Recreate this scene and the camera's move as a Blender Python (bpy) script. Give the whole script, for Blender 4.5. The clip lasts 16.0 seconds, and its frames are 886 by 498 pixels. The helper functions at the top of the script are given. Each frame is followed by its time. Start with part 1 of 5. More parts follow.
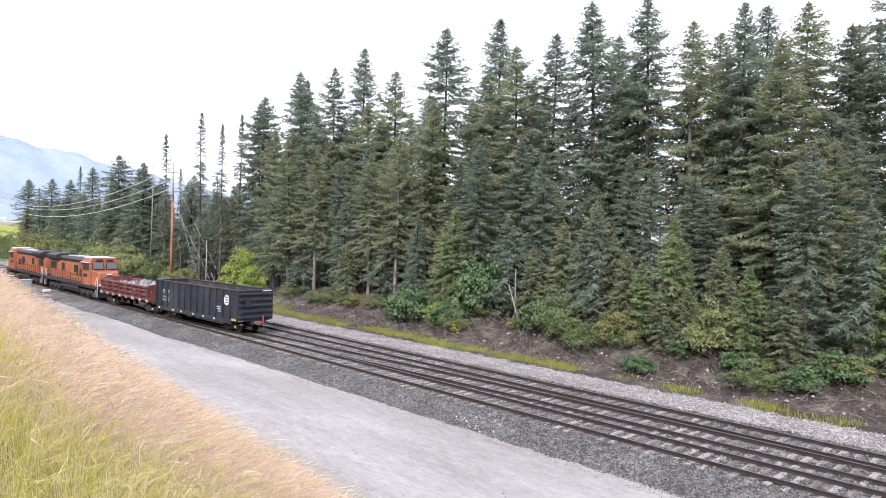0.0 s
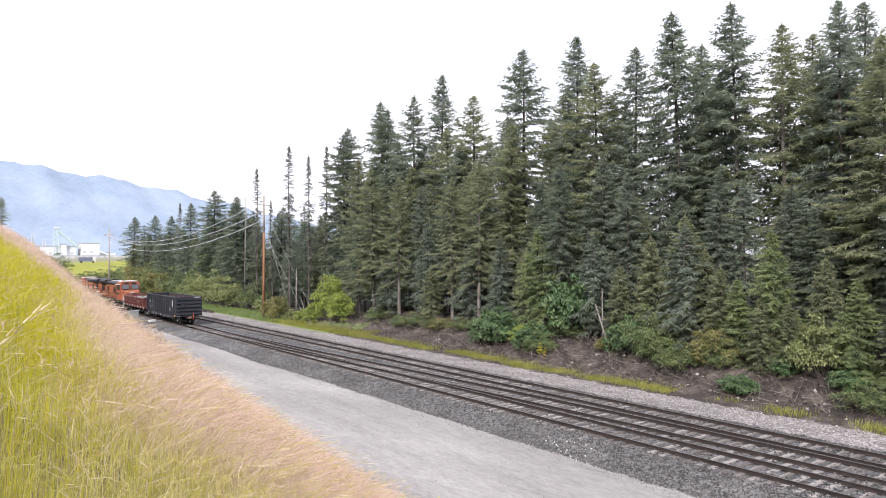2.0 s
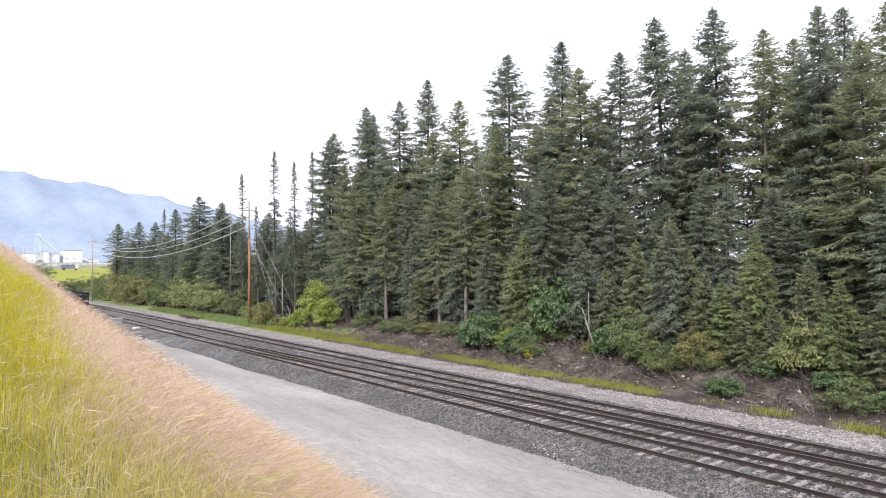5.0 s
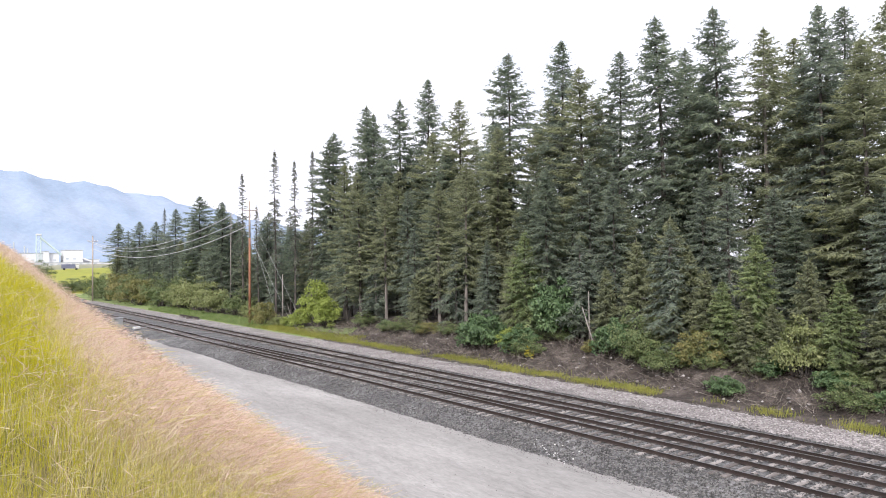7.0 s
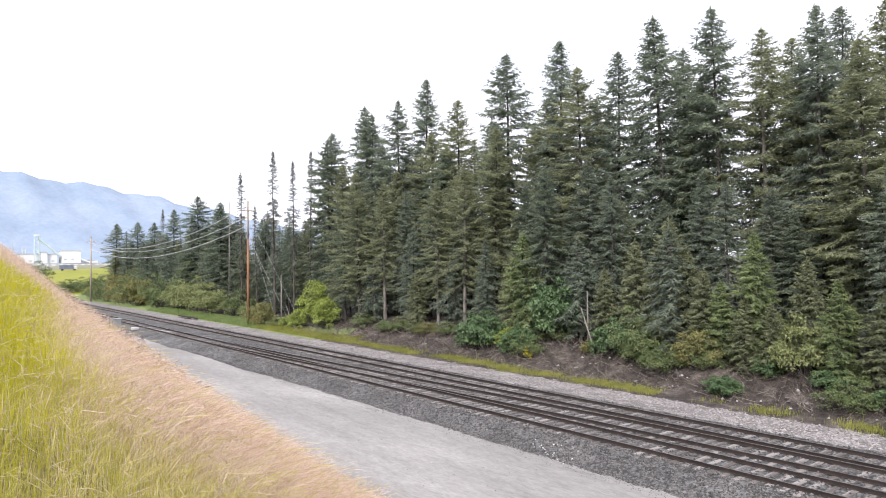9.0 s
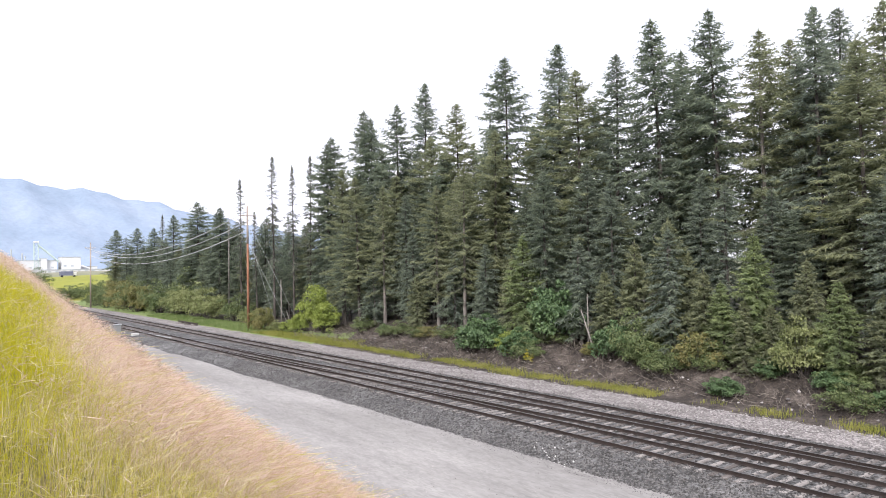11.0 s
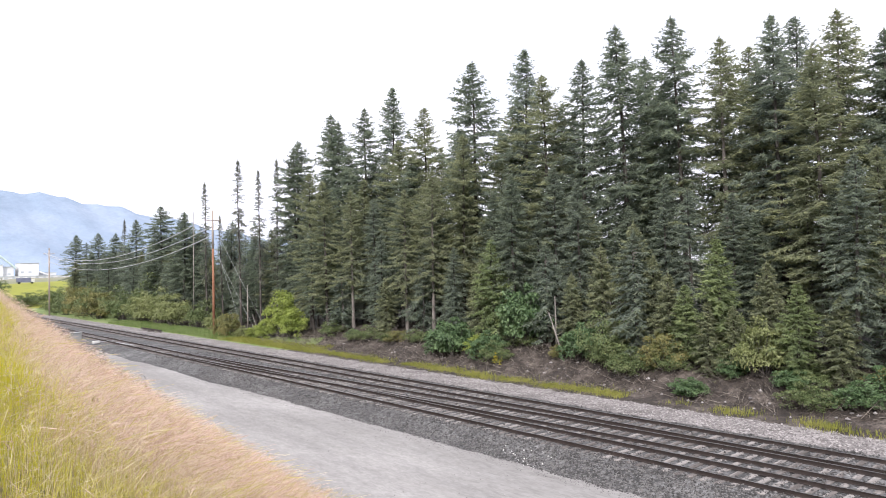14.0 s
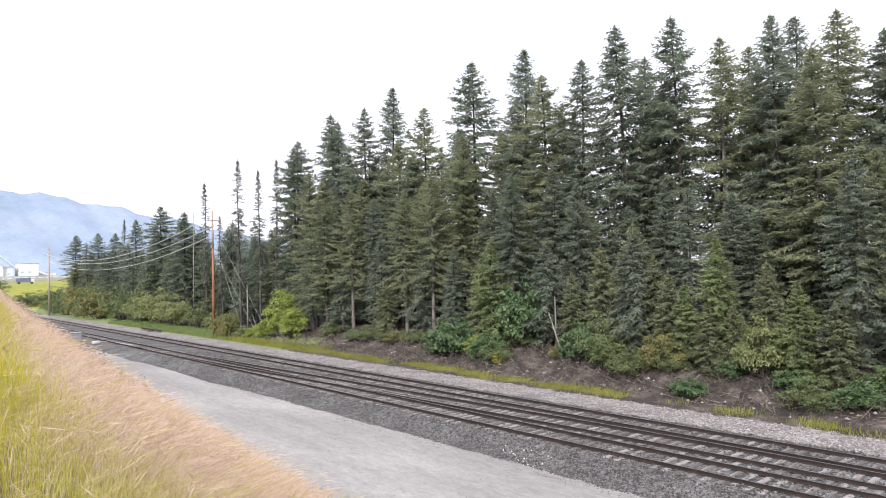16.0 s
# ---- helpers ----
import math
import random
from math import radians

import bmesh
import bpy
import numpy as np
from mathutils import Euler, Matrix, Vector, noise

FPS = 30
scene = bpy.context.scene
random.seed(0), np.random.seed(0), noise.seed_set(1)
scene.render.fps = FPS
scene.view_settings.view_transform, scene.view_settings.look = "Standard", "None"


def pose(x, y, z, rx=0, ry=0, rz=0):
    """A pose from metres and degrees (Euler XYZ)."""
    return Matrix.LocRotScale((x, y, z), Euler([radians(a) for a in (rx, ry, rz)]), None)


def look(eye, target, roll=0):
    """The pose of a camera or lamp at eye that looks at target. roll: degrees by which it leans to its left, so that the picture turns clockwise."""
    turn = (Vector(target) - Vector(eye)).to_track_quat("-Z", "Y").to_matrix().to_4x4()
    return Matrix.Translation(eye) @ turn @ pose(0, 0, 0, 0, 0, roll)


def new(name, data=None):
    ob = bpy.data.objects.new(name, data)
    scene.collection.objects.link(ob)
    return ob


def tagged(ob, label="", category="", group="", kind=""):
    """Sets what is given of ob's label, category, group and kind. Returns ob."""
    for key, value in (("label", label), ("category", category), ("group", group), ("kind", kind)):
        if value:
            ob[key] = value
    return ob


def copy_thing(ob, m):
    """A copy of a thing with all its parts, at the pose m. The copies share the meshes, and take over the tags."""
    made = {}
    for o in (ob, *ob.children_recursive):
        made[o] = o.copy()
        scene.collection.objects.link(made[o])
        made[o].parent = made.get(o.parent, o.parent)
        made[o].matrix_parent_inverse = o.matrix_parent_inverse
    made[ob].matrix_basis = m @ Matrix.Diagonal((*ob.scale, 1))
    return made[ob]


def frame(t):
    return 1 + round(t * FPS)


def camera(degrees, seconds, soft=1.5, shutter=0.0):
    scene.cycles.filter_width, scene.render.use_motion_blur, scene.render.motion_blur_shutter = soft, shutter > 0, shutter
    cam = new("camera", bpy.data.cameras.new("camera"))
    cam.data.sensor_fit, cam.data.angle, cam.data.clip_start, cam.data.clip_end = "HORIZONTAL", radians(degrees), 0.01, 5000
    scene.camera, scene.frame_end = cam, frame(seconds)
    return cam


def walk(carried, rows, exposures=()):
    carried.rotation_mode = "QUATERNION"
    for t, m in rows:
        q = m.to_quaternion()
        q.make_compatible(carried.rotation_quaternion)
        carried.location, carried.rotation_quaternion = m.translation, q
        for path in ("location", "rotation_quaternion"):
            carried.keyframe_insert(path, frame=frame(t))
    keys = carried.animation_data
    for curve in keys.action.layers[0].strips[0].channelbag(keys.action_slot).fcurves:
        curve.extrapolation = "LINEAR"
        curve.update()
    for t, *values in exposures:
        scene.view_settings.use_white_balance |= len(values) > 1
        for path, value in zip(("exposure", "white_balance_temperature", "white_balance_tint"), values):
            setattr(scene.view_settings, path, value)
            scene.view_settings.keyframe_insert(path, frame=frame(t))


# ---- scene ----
cam = camera(67.1, 16.0, soft=1.0)
EYE = (0.0, 0.0, 8.0)
TURNS = (
    (0.0, -44.07, -0.91, -1.60), (0.5, -44.20, 0.84, -0.80), (1.0, -41.86, 0.66, -0.32), (1.5, -36.85, 0.76, -0.13),
    (2.0, -37.00, 0.93, 0.29), (2.5, -37.01, 1.00, 0.47), (3.0, -36.97, 0.87, 0.53), (3.5, -37.64, 1.26, 0.51),
    (4.0, -38.03, 1.39, 0.53), (6.5, -38.14, 1.25, 0.77), (7.0, -38.12, 1.28, 0.72), (8.0, -38.23, 1.23, 0.78),
    (9.0, -38.24, 1.29, 0.81), (11.5, -38.44, 1.72, 1.46), (12.0, -40.96, 1.90, 1.61), (12.5, -40.96, 1.87, 1.61),
    (14.0, -40.95, 1.87, 1.60), (16.0, -40.96, 1.87, 1.61))
walk(cam, [(t, pose(*EYE, 90 + p, r, yw)) for t, yw, p, r in TURNS],
     exposures=((0.0, 0.65, 6240, 15), (1.1, 0.64, 6240, 15), (1.8, 0.46, 6480, 14), (11.5, 0.44, 6460, 13), (16.0, 0.44, 6460, 13)))

# ---------------------------------------------------------------- light
SUN_EL, SUN_AZ = 38.0, 235.0     # degrees; azimuth clockwise from +Y
SKY_CLOUD, SKY_BLUE = 1.12, 0.14
world = bpy.data.worlds.new("overcast_sky")
scene.world = world
world.use_nodes = True
wt = world.node_tree
wt.nodes.clear()


def wnode(kind, **props):
    n = wt.nodes.new(kind)
    for k, v in props.items():
        n.inputs[k].default_value = v
    return n


sky = wt.nodes.new("ShaderNodeTexSky")
sky.sky_type = "NISHITA"
sky.sun_disc = False
sky.sun_elevation, sky.sun_rotation = radians(SUN_EL), radians(SUN_AZ)
bg_sky = wnode("ShaderNodeBackground", Strength=SKY_BLUE)
bg_cloud = wnode("ShaderNodeBackground", Strength=SKY_CLOUD, Color=(0.94, 0.955, 1.06, 1))
wcoord = wt.nodes.new("ShaderNodeTexCoord")
wnoise = wnode("ShaderNodeTexNoise", Scale=2.3, Detail=6.0, Roughness=0.5)
wramp = wt.nodes.new("ShaderNodeValToRGB")
wramp.color_ramp.elements[0].position, wramp.color_ramp.elements[0].color = 0.36, (0.72, 0.72, 0.72, 1)
wramp.color_ramp.elements[1].position, wramp.color_ramp.elements[1].color = 0.50, (1, 1, 1, 1)
wmix = wt.nodes.new("ShaderNodeMixShader")
wout = wt.nodes.new("ShaderNodeOutputWorld")
wt.links.new(wcoord.outputs["Generated"], wnoise.inputs["Vector"])
wt.links.new(wnoise.outputs["Fac"], wramp.inputs["Fac"])
wt.links.new(wramp.outputs["Color"], wmix.inputs["Fac"])
wt.links.new(sky.outputs["Color"], bg_sky.inputs["Color"])
wt.links.new(bg_sky.outputs["Background"], wmix.inputs[1])
wt.links.new(bg_cloud.outputs["Background"], wmix.inputs[2])
wt.links.new(wmix.outputs["Shader"], wout.inputs["Surface"])

sun_data = bpy.data.lights.new("sun", "SUN")
sun_data.energy, sun_data.angle, sun_data.color = 3.7, radians(12), (1.0, 0.965, 0.93)
sun = new("sun", sun_data)
_sd = Vector((math.sin(radians(SUN_AZ)) * math.cos(radians(SUN_EL)), math.cos(radians(SUN_AZ)) * math.cos(radians(SUN_EL)), math.sin(radians(SUN_EL))))
sun.matrix_world = look(_sd * 300, (0, 0, 0))


# ---------------------------------------------------------------- materials
def material(name, colours, scale=4.0, rough=0.8, bump=0.3, metal=0.0, detail=6.0, grain=0.0, island=0.0, object_random=0.0,
             stretch=(1, 1, 1), bump_scale=None, spots=None, through_light=0.0, bump_distance=0.02):
    """Procedural surface: two or three colours mixed by large and fine noise, with relief and random variation."""
    m = bpy.data.materials.new(name)
    m.use_nodes = True
    nt = m.node_tree
    nd, ln = nt.nodes, nt.links
    bsdf = nd["Principled BSDF"]
    bsdf.inputs["Roughness"].default_value = rough
    bsdf.inputs["Metallic"].default_value = metal
    co = nd.new("ShaderNodeTexCoord")
    mp = nd.new("ShaderNodeMapping")
    mp.inputs["Scale"].default_value = stretch
    ln.new(co.outputs["Object"], mp.inputs["Vector"])
    n1 = nd.new("ShaderNodeTexNoise")
    n1.inputs["Scale"].default_value, n1.inputs["Detail"].default_value = scale, detail
    ln.new(mp.outputs["Vector"], n1.inputs["Vector"])
    ramp = nd.new("ShaderNodeValToRGB")
    els = ramp.color_ramp.elements
    while len(els) < len(colours):
        els.new(0.5)
    for i, c in enumerate(colours):
        els[i].position = 0.3 + 0.4 * i / max(1, len(colours) - 1)
        els[i].color = (*c, 1)
    fac = n1.outputs["Fac"]
    if island or object_random:
        src = nd.new("ShaderNodeNewGeometry").outputs["Random Per Island"] if island else nd.new("ShaderNodeObjectInfo").outputs["Random"]
        amount = island or object_random
        sub = nd.new("ShaderNodeMath")
        sub.operation = "MULTIPLY_ADD"
        sub.inputs[1].default_value, sub.inputs[2].default_value = amount, -amount / 2
        ln.new(src, sub.inputs[0])
        add = nd.new("ShaderNodeMath")
        ln.new(fac, add.inputs[0])
        ln.new(sub.outputs[0], add.inputs[1])
        fac = add.outputs[0]
    ln.new(fac, ramp.inputs["Fac"])
    colour = ramp.outputs["Color"]
    if grain:
        n2 = nd.new("ShaderNodeTexNoise")
        n2.inputs["Scale"].default_value, n2.inputs["Detail"].default_value = scale * 14, 3.0
        ln.new(mp.outputs["Vector"], n2.inputs["Vector"])
        mr = nd.new("ShaderNodeMapRange")
        mr.inputs["From Min"].default_value, mr.inputs["From Max"].default_value = 0.3, 0.7
        mr.inputs["To Min"].default_value, mr.inputs["To Max"].default_value = 1 - grain, 1 + grain
        ln.new(n2.outputs["Fac"], mr.inputs["Value"])
        mul = nd.new("ShaderNodeMix")
        mul.data_type, mul.blend_type = "RGBA", "MULTIPLY"
        mul.inputs[0].default_value = 1.0
        ln.new(colour, mul.inputs[6])
        ln.new(mr.outputs["Result"], mul.inputs[7])
        colour = mul.outputs[2]
    if spots:
        vs, vcol, amount = spots
        vo = nd.new("ShaderNodeTexVoronoi")
        vo.inputs["Scale"].default_value = vs
        ln.new(mp.outputs["Vector"], vo.inputs["Vector"])
        sep = nd.new("ShaderNodeSeparateColor")
        ln.new(vo.outputs["Color"], sep.inputs["Color"])
        mr2 = nd.new("ShaderNodeMapRange")
        mr2.inputs["To Min"].default_value, mr2.inputs["To Max"].default_value = 1 - amount, 1 + amount
        ln.new(sep.outputs["Red"], mr2.inputs["Value"])
        mul2 = nd.new("ShaderNodeMix")
        mul2.data_type, mul2.blend_type = "RGBA", "MULTIPLY"
        mul2.inputs[0].default_value = 1.0
        ln.new(colour, mul2.inputs[6])
        ln.new(mr2.outputs["Result"], mul2.inputs[7])
        colour = mul2.outputs[2]
    ln.new(colour, bsdf.inputs["Base Color"])
    if bump:
        n3 = nd.new("ShaderNodeTexNoise")
        n3.inputs["Scale"].default_value, n3.inputs["Detail"].default_value = bump_scale or scale * 6, 5.0
        ln.new(mp.outputs["Vector"], n3.inputs["Vector"])
        bp = nd.new("ShaderNodeBump")
        bp.inputs["Strength"].default_value, bp.inputs["Distance"].default_value = bump, bump_distance
        ln.new(n3.outputs["Fac"], bp.inputs["Height"])
        ln.new(bp.outputs["Normal"], bsdf.inputs["Normal"])
    if through_light:
        tr = nd.new("ShaderNodeBsdfTranslucent")
        ln.new(colour, tr.inputs["Color"])
        mx = nd.new("ShaderNodeMixShader")
        mx.inputs["Fac"].default_value = through_light
        ln.new(bsdf.outputs["BSDF"], mx.inputs[1])
        ln.new(tr.outputs["BSDF"], mx.inputs[2])
        ln.new(mx.outputs["Shader"], nd["Material Output"].inputs["Surface"])
    return m


M = {}
M["soil"] = material("bank_soil", ((0.027, 0.021, 0.0175), (0.052, 0.0415, 0.035), (0.125, 0.104, 0.089)), 0.8, 0.95, 1.0, detail=10.0, grain=0.5, spots=(5.0, 0, 0.35), bump_scale=4, bump_distance=0.2)
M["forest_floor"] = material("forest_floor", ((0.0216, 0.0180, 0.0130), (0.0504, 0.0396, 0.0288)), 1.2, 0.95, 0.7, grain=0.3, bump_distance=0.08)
M["hill_soil"] = material("grassy_soil", ((0.10, 0.10, 0.02), (0.18, 0.155, 0.06), (0.26, 0.20, 0.11)), 0.9, 0.95, 0.6, grain=0.4)
M["meadow"] = material("meadow", ((0.101, 0.158, 0.0360), (0.158, 0.216, 0.0648), (0.216, 0.23, 0.101)), 0.35, 0.9, 0.6, grain=0.25)
M["field"] = material("yellow_field", ((0.19, 0.205, 0.012), (0.24, 0.245, 0.02)), 0.02, 0.9, 0.3, grain=0.12)
M["plain"] = material("far_plain", ((0.144, 0.158, 0.0864), (0.216, 0.209, 0.144)), 0.01, 0.9, 0.2, grain=0.1)
M["road"] = material("gravel_road", ((0.208, 0.199, 0.189), (0.255, 0.245, 0.234), (0.325, 0.313, 0.300)), 0.22, 0.95, 0.25, detail=9.0, grain=0.10, stretch=(1, 0.3, 1), spots=(14, 0, 0.10), bump_scale=24, bump_distance=0.01)
M["ballast"] = material("ballast_gravel", ((0.058, 0.0575, 0.0575), (0.088, 0.087, 0.0865), (0.136, 0.134, 0.133)), 0.5, 0.95, 1.0, grain=0.35, spots=(8, 0, 0.55), bump_scale=13, bump_distance=0.05)
M["gravel_light"] = material("light_gravel", ((0.140, 0.127, 0.122), (0.205, 0.188, 0.182), (0.275, 0.254, 0.247)), 0.5, 0.95, 1.0, grain=0.3, spots=(10, 0, 0.5), bump_scale=12, bump_distance=0.05)
M["stone_dark"] = material("ballast_stone", ((0.044, 0.0415, 0.0405), (0.079, 0.0755, 0.074), (0.160, 0.154, 0.150)), 3.0, 0.9, 0.3, island=0.7)
M["stone_light"] = material("pale_stone", ((0.125, 0.113, 0.110), (0.215, 0.198, 0.192), (0.37, 0.348, 0.34)), 3.0, 0.9, 0.3, island=0.7)
M["tie"] = material("weathered_tie", ((0.098, 0.085, 0.078), (0.168, 0.149, 0.138), (0.275, 0.252, 0.236)), 1.5, 0.9, 0.6, grain=0.25, object_random=0.6, stretch=(1, 5, 5))
M["tie_joined"] = material("weathered_ties", ((0.0864, 0.0720, 0.0684), (0.137, 0.122, 0.115), (0.216, 0.194, 0.18)), 1.5, 0.9, 0.6, grain=0.25, island=0.6, stretch=(1, 5, 5))
M["rail_side"] = material("rusty_rail", ((0.027, 0.0205, 0.019), (0.050, 0.037, 0.0325)), 3.0, 0.75, 0.3, metal=0.3, grain=0.2)
M["rail_top"] = material("polished_rail_head", ((0.302, 0.295, 0.302), (0.396, 0.389, 0.396)), 2.0, 0.33, 0.05, metal=0.9)
M["bark"] = material("conifer_bark", ((0.034, 0.029, 0.026), (0.070, 0.061, 0.054), (0.115, 0.103, 0.093)), 2.0, 0.95, 0.7, grain=0.3, stretch=(2, 2, 0.4))
M["bark_grey"] = material("grey_conifer_bark", ((0.09, 0.078, 0.070), (0.155, 0.138, 0.125), (0.23, 0.21, 0.19)), 2.0, 0.95, 0.7, grain=0.3, stretch=(2, 2, 0.4))
M["bark_pale"] = material("pale_dead_bark", ((0.158, 0.144, 0.13), (0.259, 0.238, 0.216)), 2.0, 0.9, 0.5, grain=0.25, stretch=(2, 2, 0.4))
M["twig"] = material("dead_twigs", ((0.07, 0.055, 0.045), (0.16, 0.135, 0.115), (0.26, 0.23, 0.20)), 2.0, 0.95, 0.2, island=0.7)
for key, cols in (("fir", ((0.136, 0.172, 0.132), (0.182, 0.222, 0.168), (0.238, 0.280, 0.208))),
                  ("olive", ((0.188, 0.212, 0.132), (0.246, 0.272, 0.170), (0.312, 0.336, 0.212))),
                  ("blue", ((0.154, 0.190, 0.154), (0.206, 0.248, 0.198), (0.264, 0.308, 0.244))),
                  ("young", ((0.176, 0.228, 0.112), (0.238, 0.294, 0.148), (0.306, 0.366, 0.192))),
                  ("thin", ((0.130, 0.146, 0.122), (0.180, 0.194, 0.158), (0.236, 0.246, 0.198)))):
    M["needles_" + key] = material("needles_" + key, cols, 0.5, 0.65, 0.0, island=0.32, through_light=0.6)
    M["needles_" + key + "_tip"] = material("needles_" + key + "_tip", tuple((r * 1.28, g * 1.24, b * 1.12) for r, g, b in cols), 0.5, 0.65, 0.0, island=0.32, through_light=0.6)
for key, cols in (("green", ((0.060, 0.110, 0.045), (0.10, 0.165, 0.07), (0.155, 0.235, 0.10))),
                  ("lime", ((0.15, 0.20, 0.035), (0.25, 0.31, 0.062), (0.36, 0.42, 0.105))),
                  ("dull", ((0.085, 0.125, 0.045), (0.14, 0.18, 0.07), (0.20, 0.235, 0.10))),
                  ("pale", ((0.15, 0.18, 0.065), (0.22, 0.25, 0.10), (0.30, 0.32, 0.14))),
                  ("rust", ((0.13, 0.15, 0.05), (0.19, 0.19, 0.065), (0.26, 0.22, 0.08))),
                  ("yellow", ((0.42, 0.36, 0.03), (0.60, 0.50, 0.05)))):
    M["leaf_" + key] = material("leaf_" + key, cols, 0.8, 0.55, 0.0, island=0.5, through_light=0.3)
M["grass_green"] = material("grass_green", ((0.29, 0.285, 0.004), (0.49, 0.472, 0.006), (0.65, 0.59, 0.015)), 0.5, 0.6, 0.0, island=0.7, through_light=0.4)
M["grass_straw"] = material("grass_straw", ((0.38, 0.30, 0.13), (0.60, 0.51, 0.30), (0.78, 0.70, 0.50)), 0.5, 0.65, 0.0, island=0.7, through_light=0.35)
M["grass_yellow"] = material("grass_yellow", ((0.38, 0.35, 0.05), (0.54, 0.48, 0.12), (0.68, 0.60, 0.24)), 0.5, 0.65, 0.0, island=0.7, through_light=0.4)
M["grass_pink"] = material("grass_seed_pink", ((0.45, 0.295, 0.225), (0.65, 0.465, 0.38), (0.79, 0.64, 0.555)), 0.5, 0.7, 0.0, island=0.7, through_light=0.35)
M["grass_strip"] = material("grass_strip", ((0.15, 0.17, 0.025), (0.24, 0.25, 0.045), (0.30, 0.29, 0.08)), 0.5, 0.7, 0.0, island=0.5, through_light=0.3)
M["grass_meadow"] = material("grass_meadow", ((0.108, 0.173, 0.0432), (0.166, 0.238, 0.0720), (0.238, 0.274, 0.115)), 0.5, 0.7, 0.0, island=0.5, through_light=0.3)
# aerial haze over the far ridge is put into these pale blues
M["mountain"] = material("haze_tinted_mountain", ((0.188, 0.245, 0.32), (0.22, 0.278, 0.36), (0.265, 0.318, 0.395)), 0.004, 1.0, 0.3, grain=0.05, bump_scale=0.012, bump_distance=40)
M["pole"] = material("utility_pole_wood", ((0.144, 0.0612, 0.0324), (0.238, 0.108, 0.0612), (0.302, 0.158, 0.101)), 1.2, 0.9, 0.4, grain=0.2, stretch=(3, 3, 0.3))
M["pole_grey"] = material("grey_pole_wood", ((0.26, 0.215, 0.18), (0.36, 0.31, 0.265)), 1.2, 0.9, 0.4, grain=0.2, stretch=(3, 3, 0.3))
M["wire"] = material("cable", ((0.40, 0.41, 0.42), (0.48, 0.49, 0.50)), 1.0, 0.6, 0.0)
M["white_wall"] = material("white_cladding", ((0.562, 0.569, 0.576), (0.634, 0.634, 0.634)), 0.05, 0.6, 0.1, grain=0.04)
M["far_metal"] = material("galvanised_steel", ((0.324, 0.36, 0.374), (0.432, 0.461, 0.475)), 0.2, 0.6, 0.1)
M["truck_blue"] = material("slate_blue_paint", ((0.11, 0.12, 0.19), (0.16, 0.17, 0.25)), 0.5, 0.5, 0.0, grain=0.1)
M["far_green"] = material("green_steel", ((0.38, 0.47, 0.45), (0.46, 0.55, 0.53)), 0.2, 0.6, 0.1)
M["cabinet"] = material("aluminium_cabinet", ((0.331, 0.346, 0.353), (0.418, 0.432, 0.439)), 1.0, 0.45, 0.1, metal=0.5, grain=0.08)
M["white_stone"] = material("white_rubble", ((0.446, 0.439, 0.425), (0.576, 0.569, 0.554)), 2.0, 0.8, 0.3)
M["dark_glass"] = material("dark_glass", ((0.0144, 0.0180, 0.0216), (0.0216, 0.0252, 0.0288)), 1.0, 0.05, 0.0)
M["dark_glass"].node_tree.nodes["Principled BSDF"].inputs["IOR"].default_value = 2.05
M["orange"] = material("orange_paint", ((0.20, 0.066, 0.036), (0.29, 0.092, 0.046), (0.37, 0.135, 0.075)), 0.6, 0.55, 0.1, grain=0.2)
M["black_paint"] = material("black_paint", ((0.0086, 0.0094, 0.0115), (0.0202, 0.0209, 0.0238)), 0.8, 0.55, 0.1, grain=0.2)
M["grime"] = material("grimy_running_gear", ((0.0158, 0.0130, 0.0122), (0.0396, 0.0331, 0.0302)), 1.5, 0.8, 0.3, grain=0.25)
M["slate"] = material("slate_black_paint", ((0.012, 0.0135, 0.020), (0.020, 0.022, 0.031), (0.040, 0.040, 0.046)), 0.7, 0.55, 0.15, grain=0.25, stretch=(1, 1, 0.35))
M["dark_rust"] = material("dark_rusty_steel", ((0.022, 0.016, 0.015), (0.045, 0.032, 0.028), (0.075, 0.055, 0.047)), 0.9, 0.9, 0.3, grain=0.25)
M["rust"] = material("rusty_steel", ((0.0504, 0.0302, 0.0245), (0.101, 0.0612, 0.0468), (0.151, 0.101, 0.0792)), 0.9, 0.85, 0.3, grain=0.25)
M["red_brown"] = material("red_oxide_paint", ((0.0792, 0.0230, 0.0216), (0.115, 0.0346, 0.0310), (0.166, 0.0720, 0.0634)), 0.9, 0.7, 0.2, grain=0.2)
M["worn_plate"] = material("worn_plate", ((0.14, 0.075, 0.062), (0.28, 0.20, 0.18), (0.40, 0.32, 0.30)), 2.0, 0.8, 0.2, grain=0.2)
M["white_paint"] = material("white_paint", ((0.446, 0.446, 0.439), (0.576, 0.576, 0.569)), 1.5, 0.6, 0.05, grain=0.1)
M["yellow_paint"] = material("yellow_paint", ((0.30, 0.20, 0.05), (0.42, 0.29, 0.07)), 1.5, 0.6, 0.05, grain=0.15)
M["silver"] = material("silver_paint", ((0.302, 0.31, 0.317), (0.403, 0.41, 0.418)), 1.5, 0.5, 0.05, grain=0.1)
M["rock_load"] = material("rock_load", ((0.12, 0.125, 0.125), (0.20, 0.205, 0.205), (0.31, 0.315, 0.31)), 2.0, 0.9, 0.4, island=0.6)
M["red_flag"] = material("red_marker", ((0.324, 0.0432, 0.0288), (0.396, 0.0720, 0.0504)), 2.0, 0.5, 0.0)


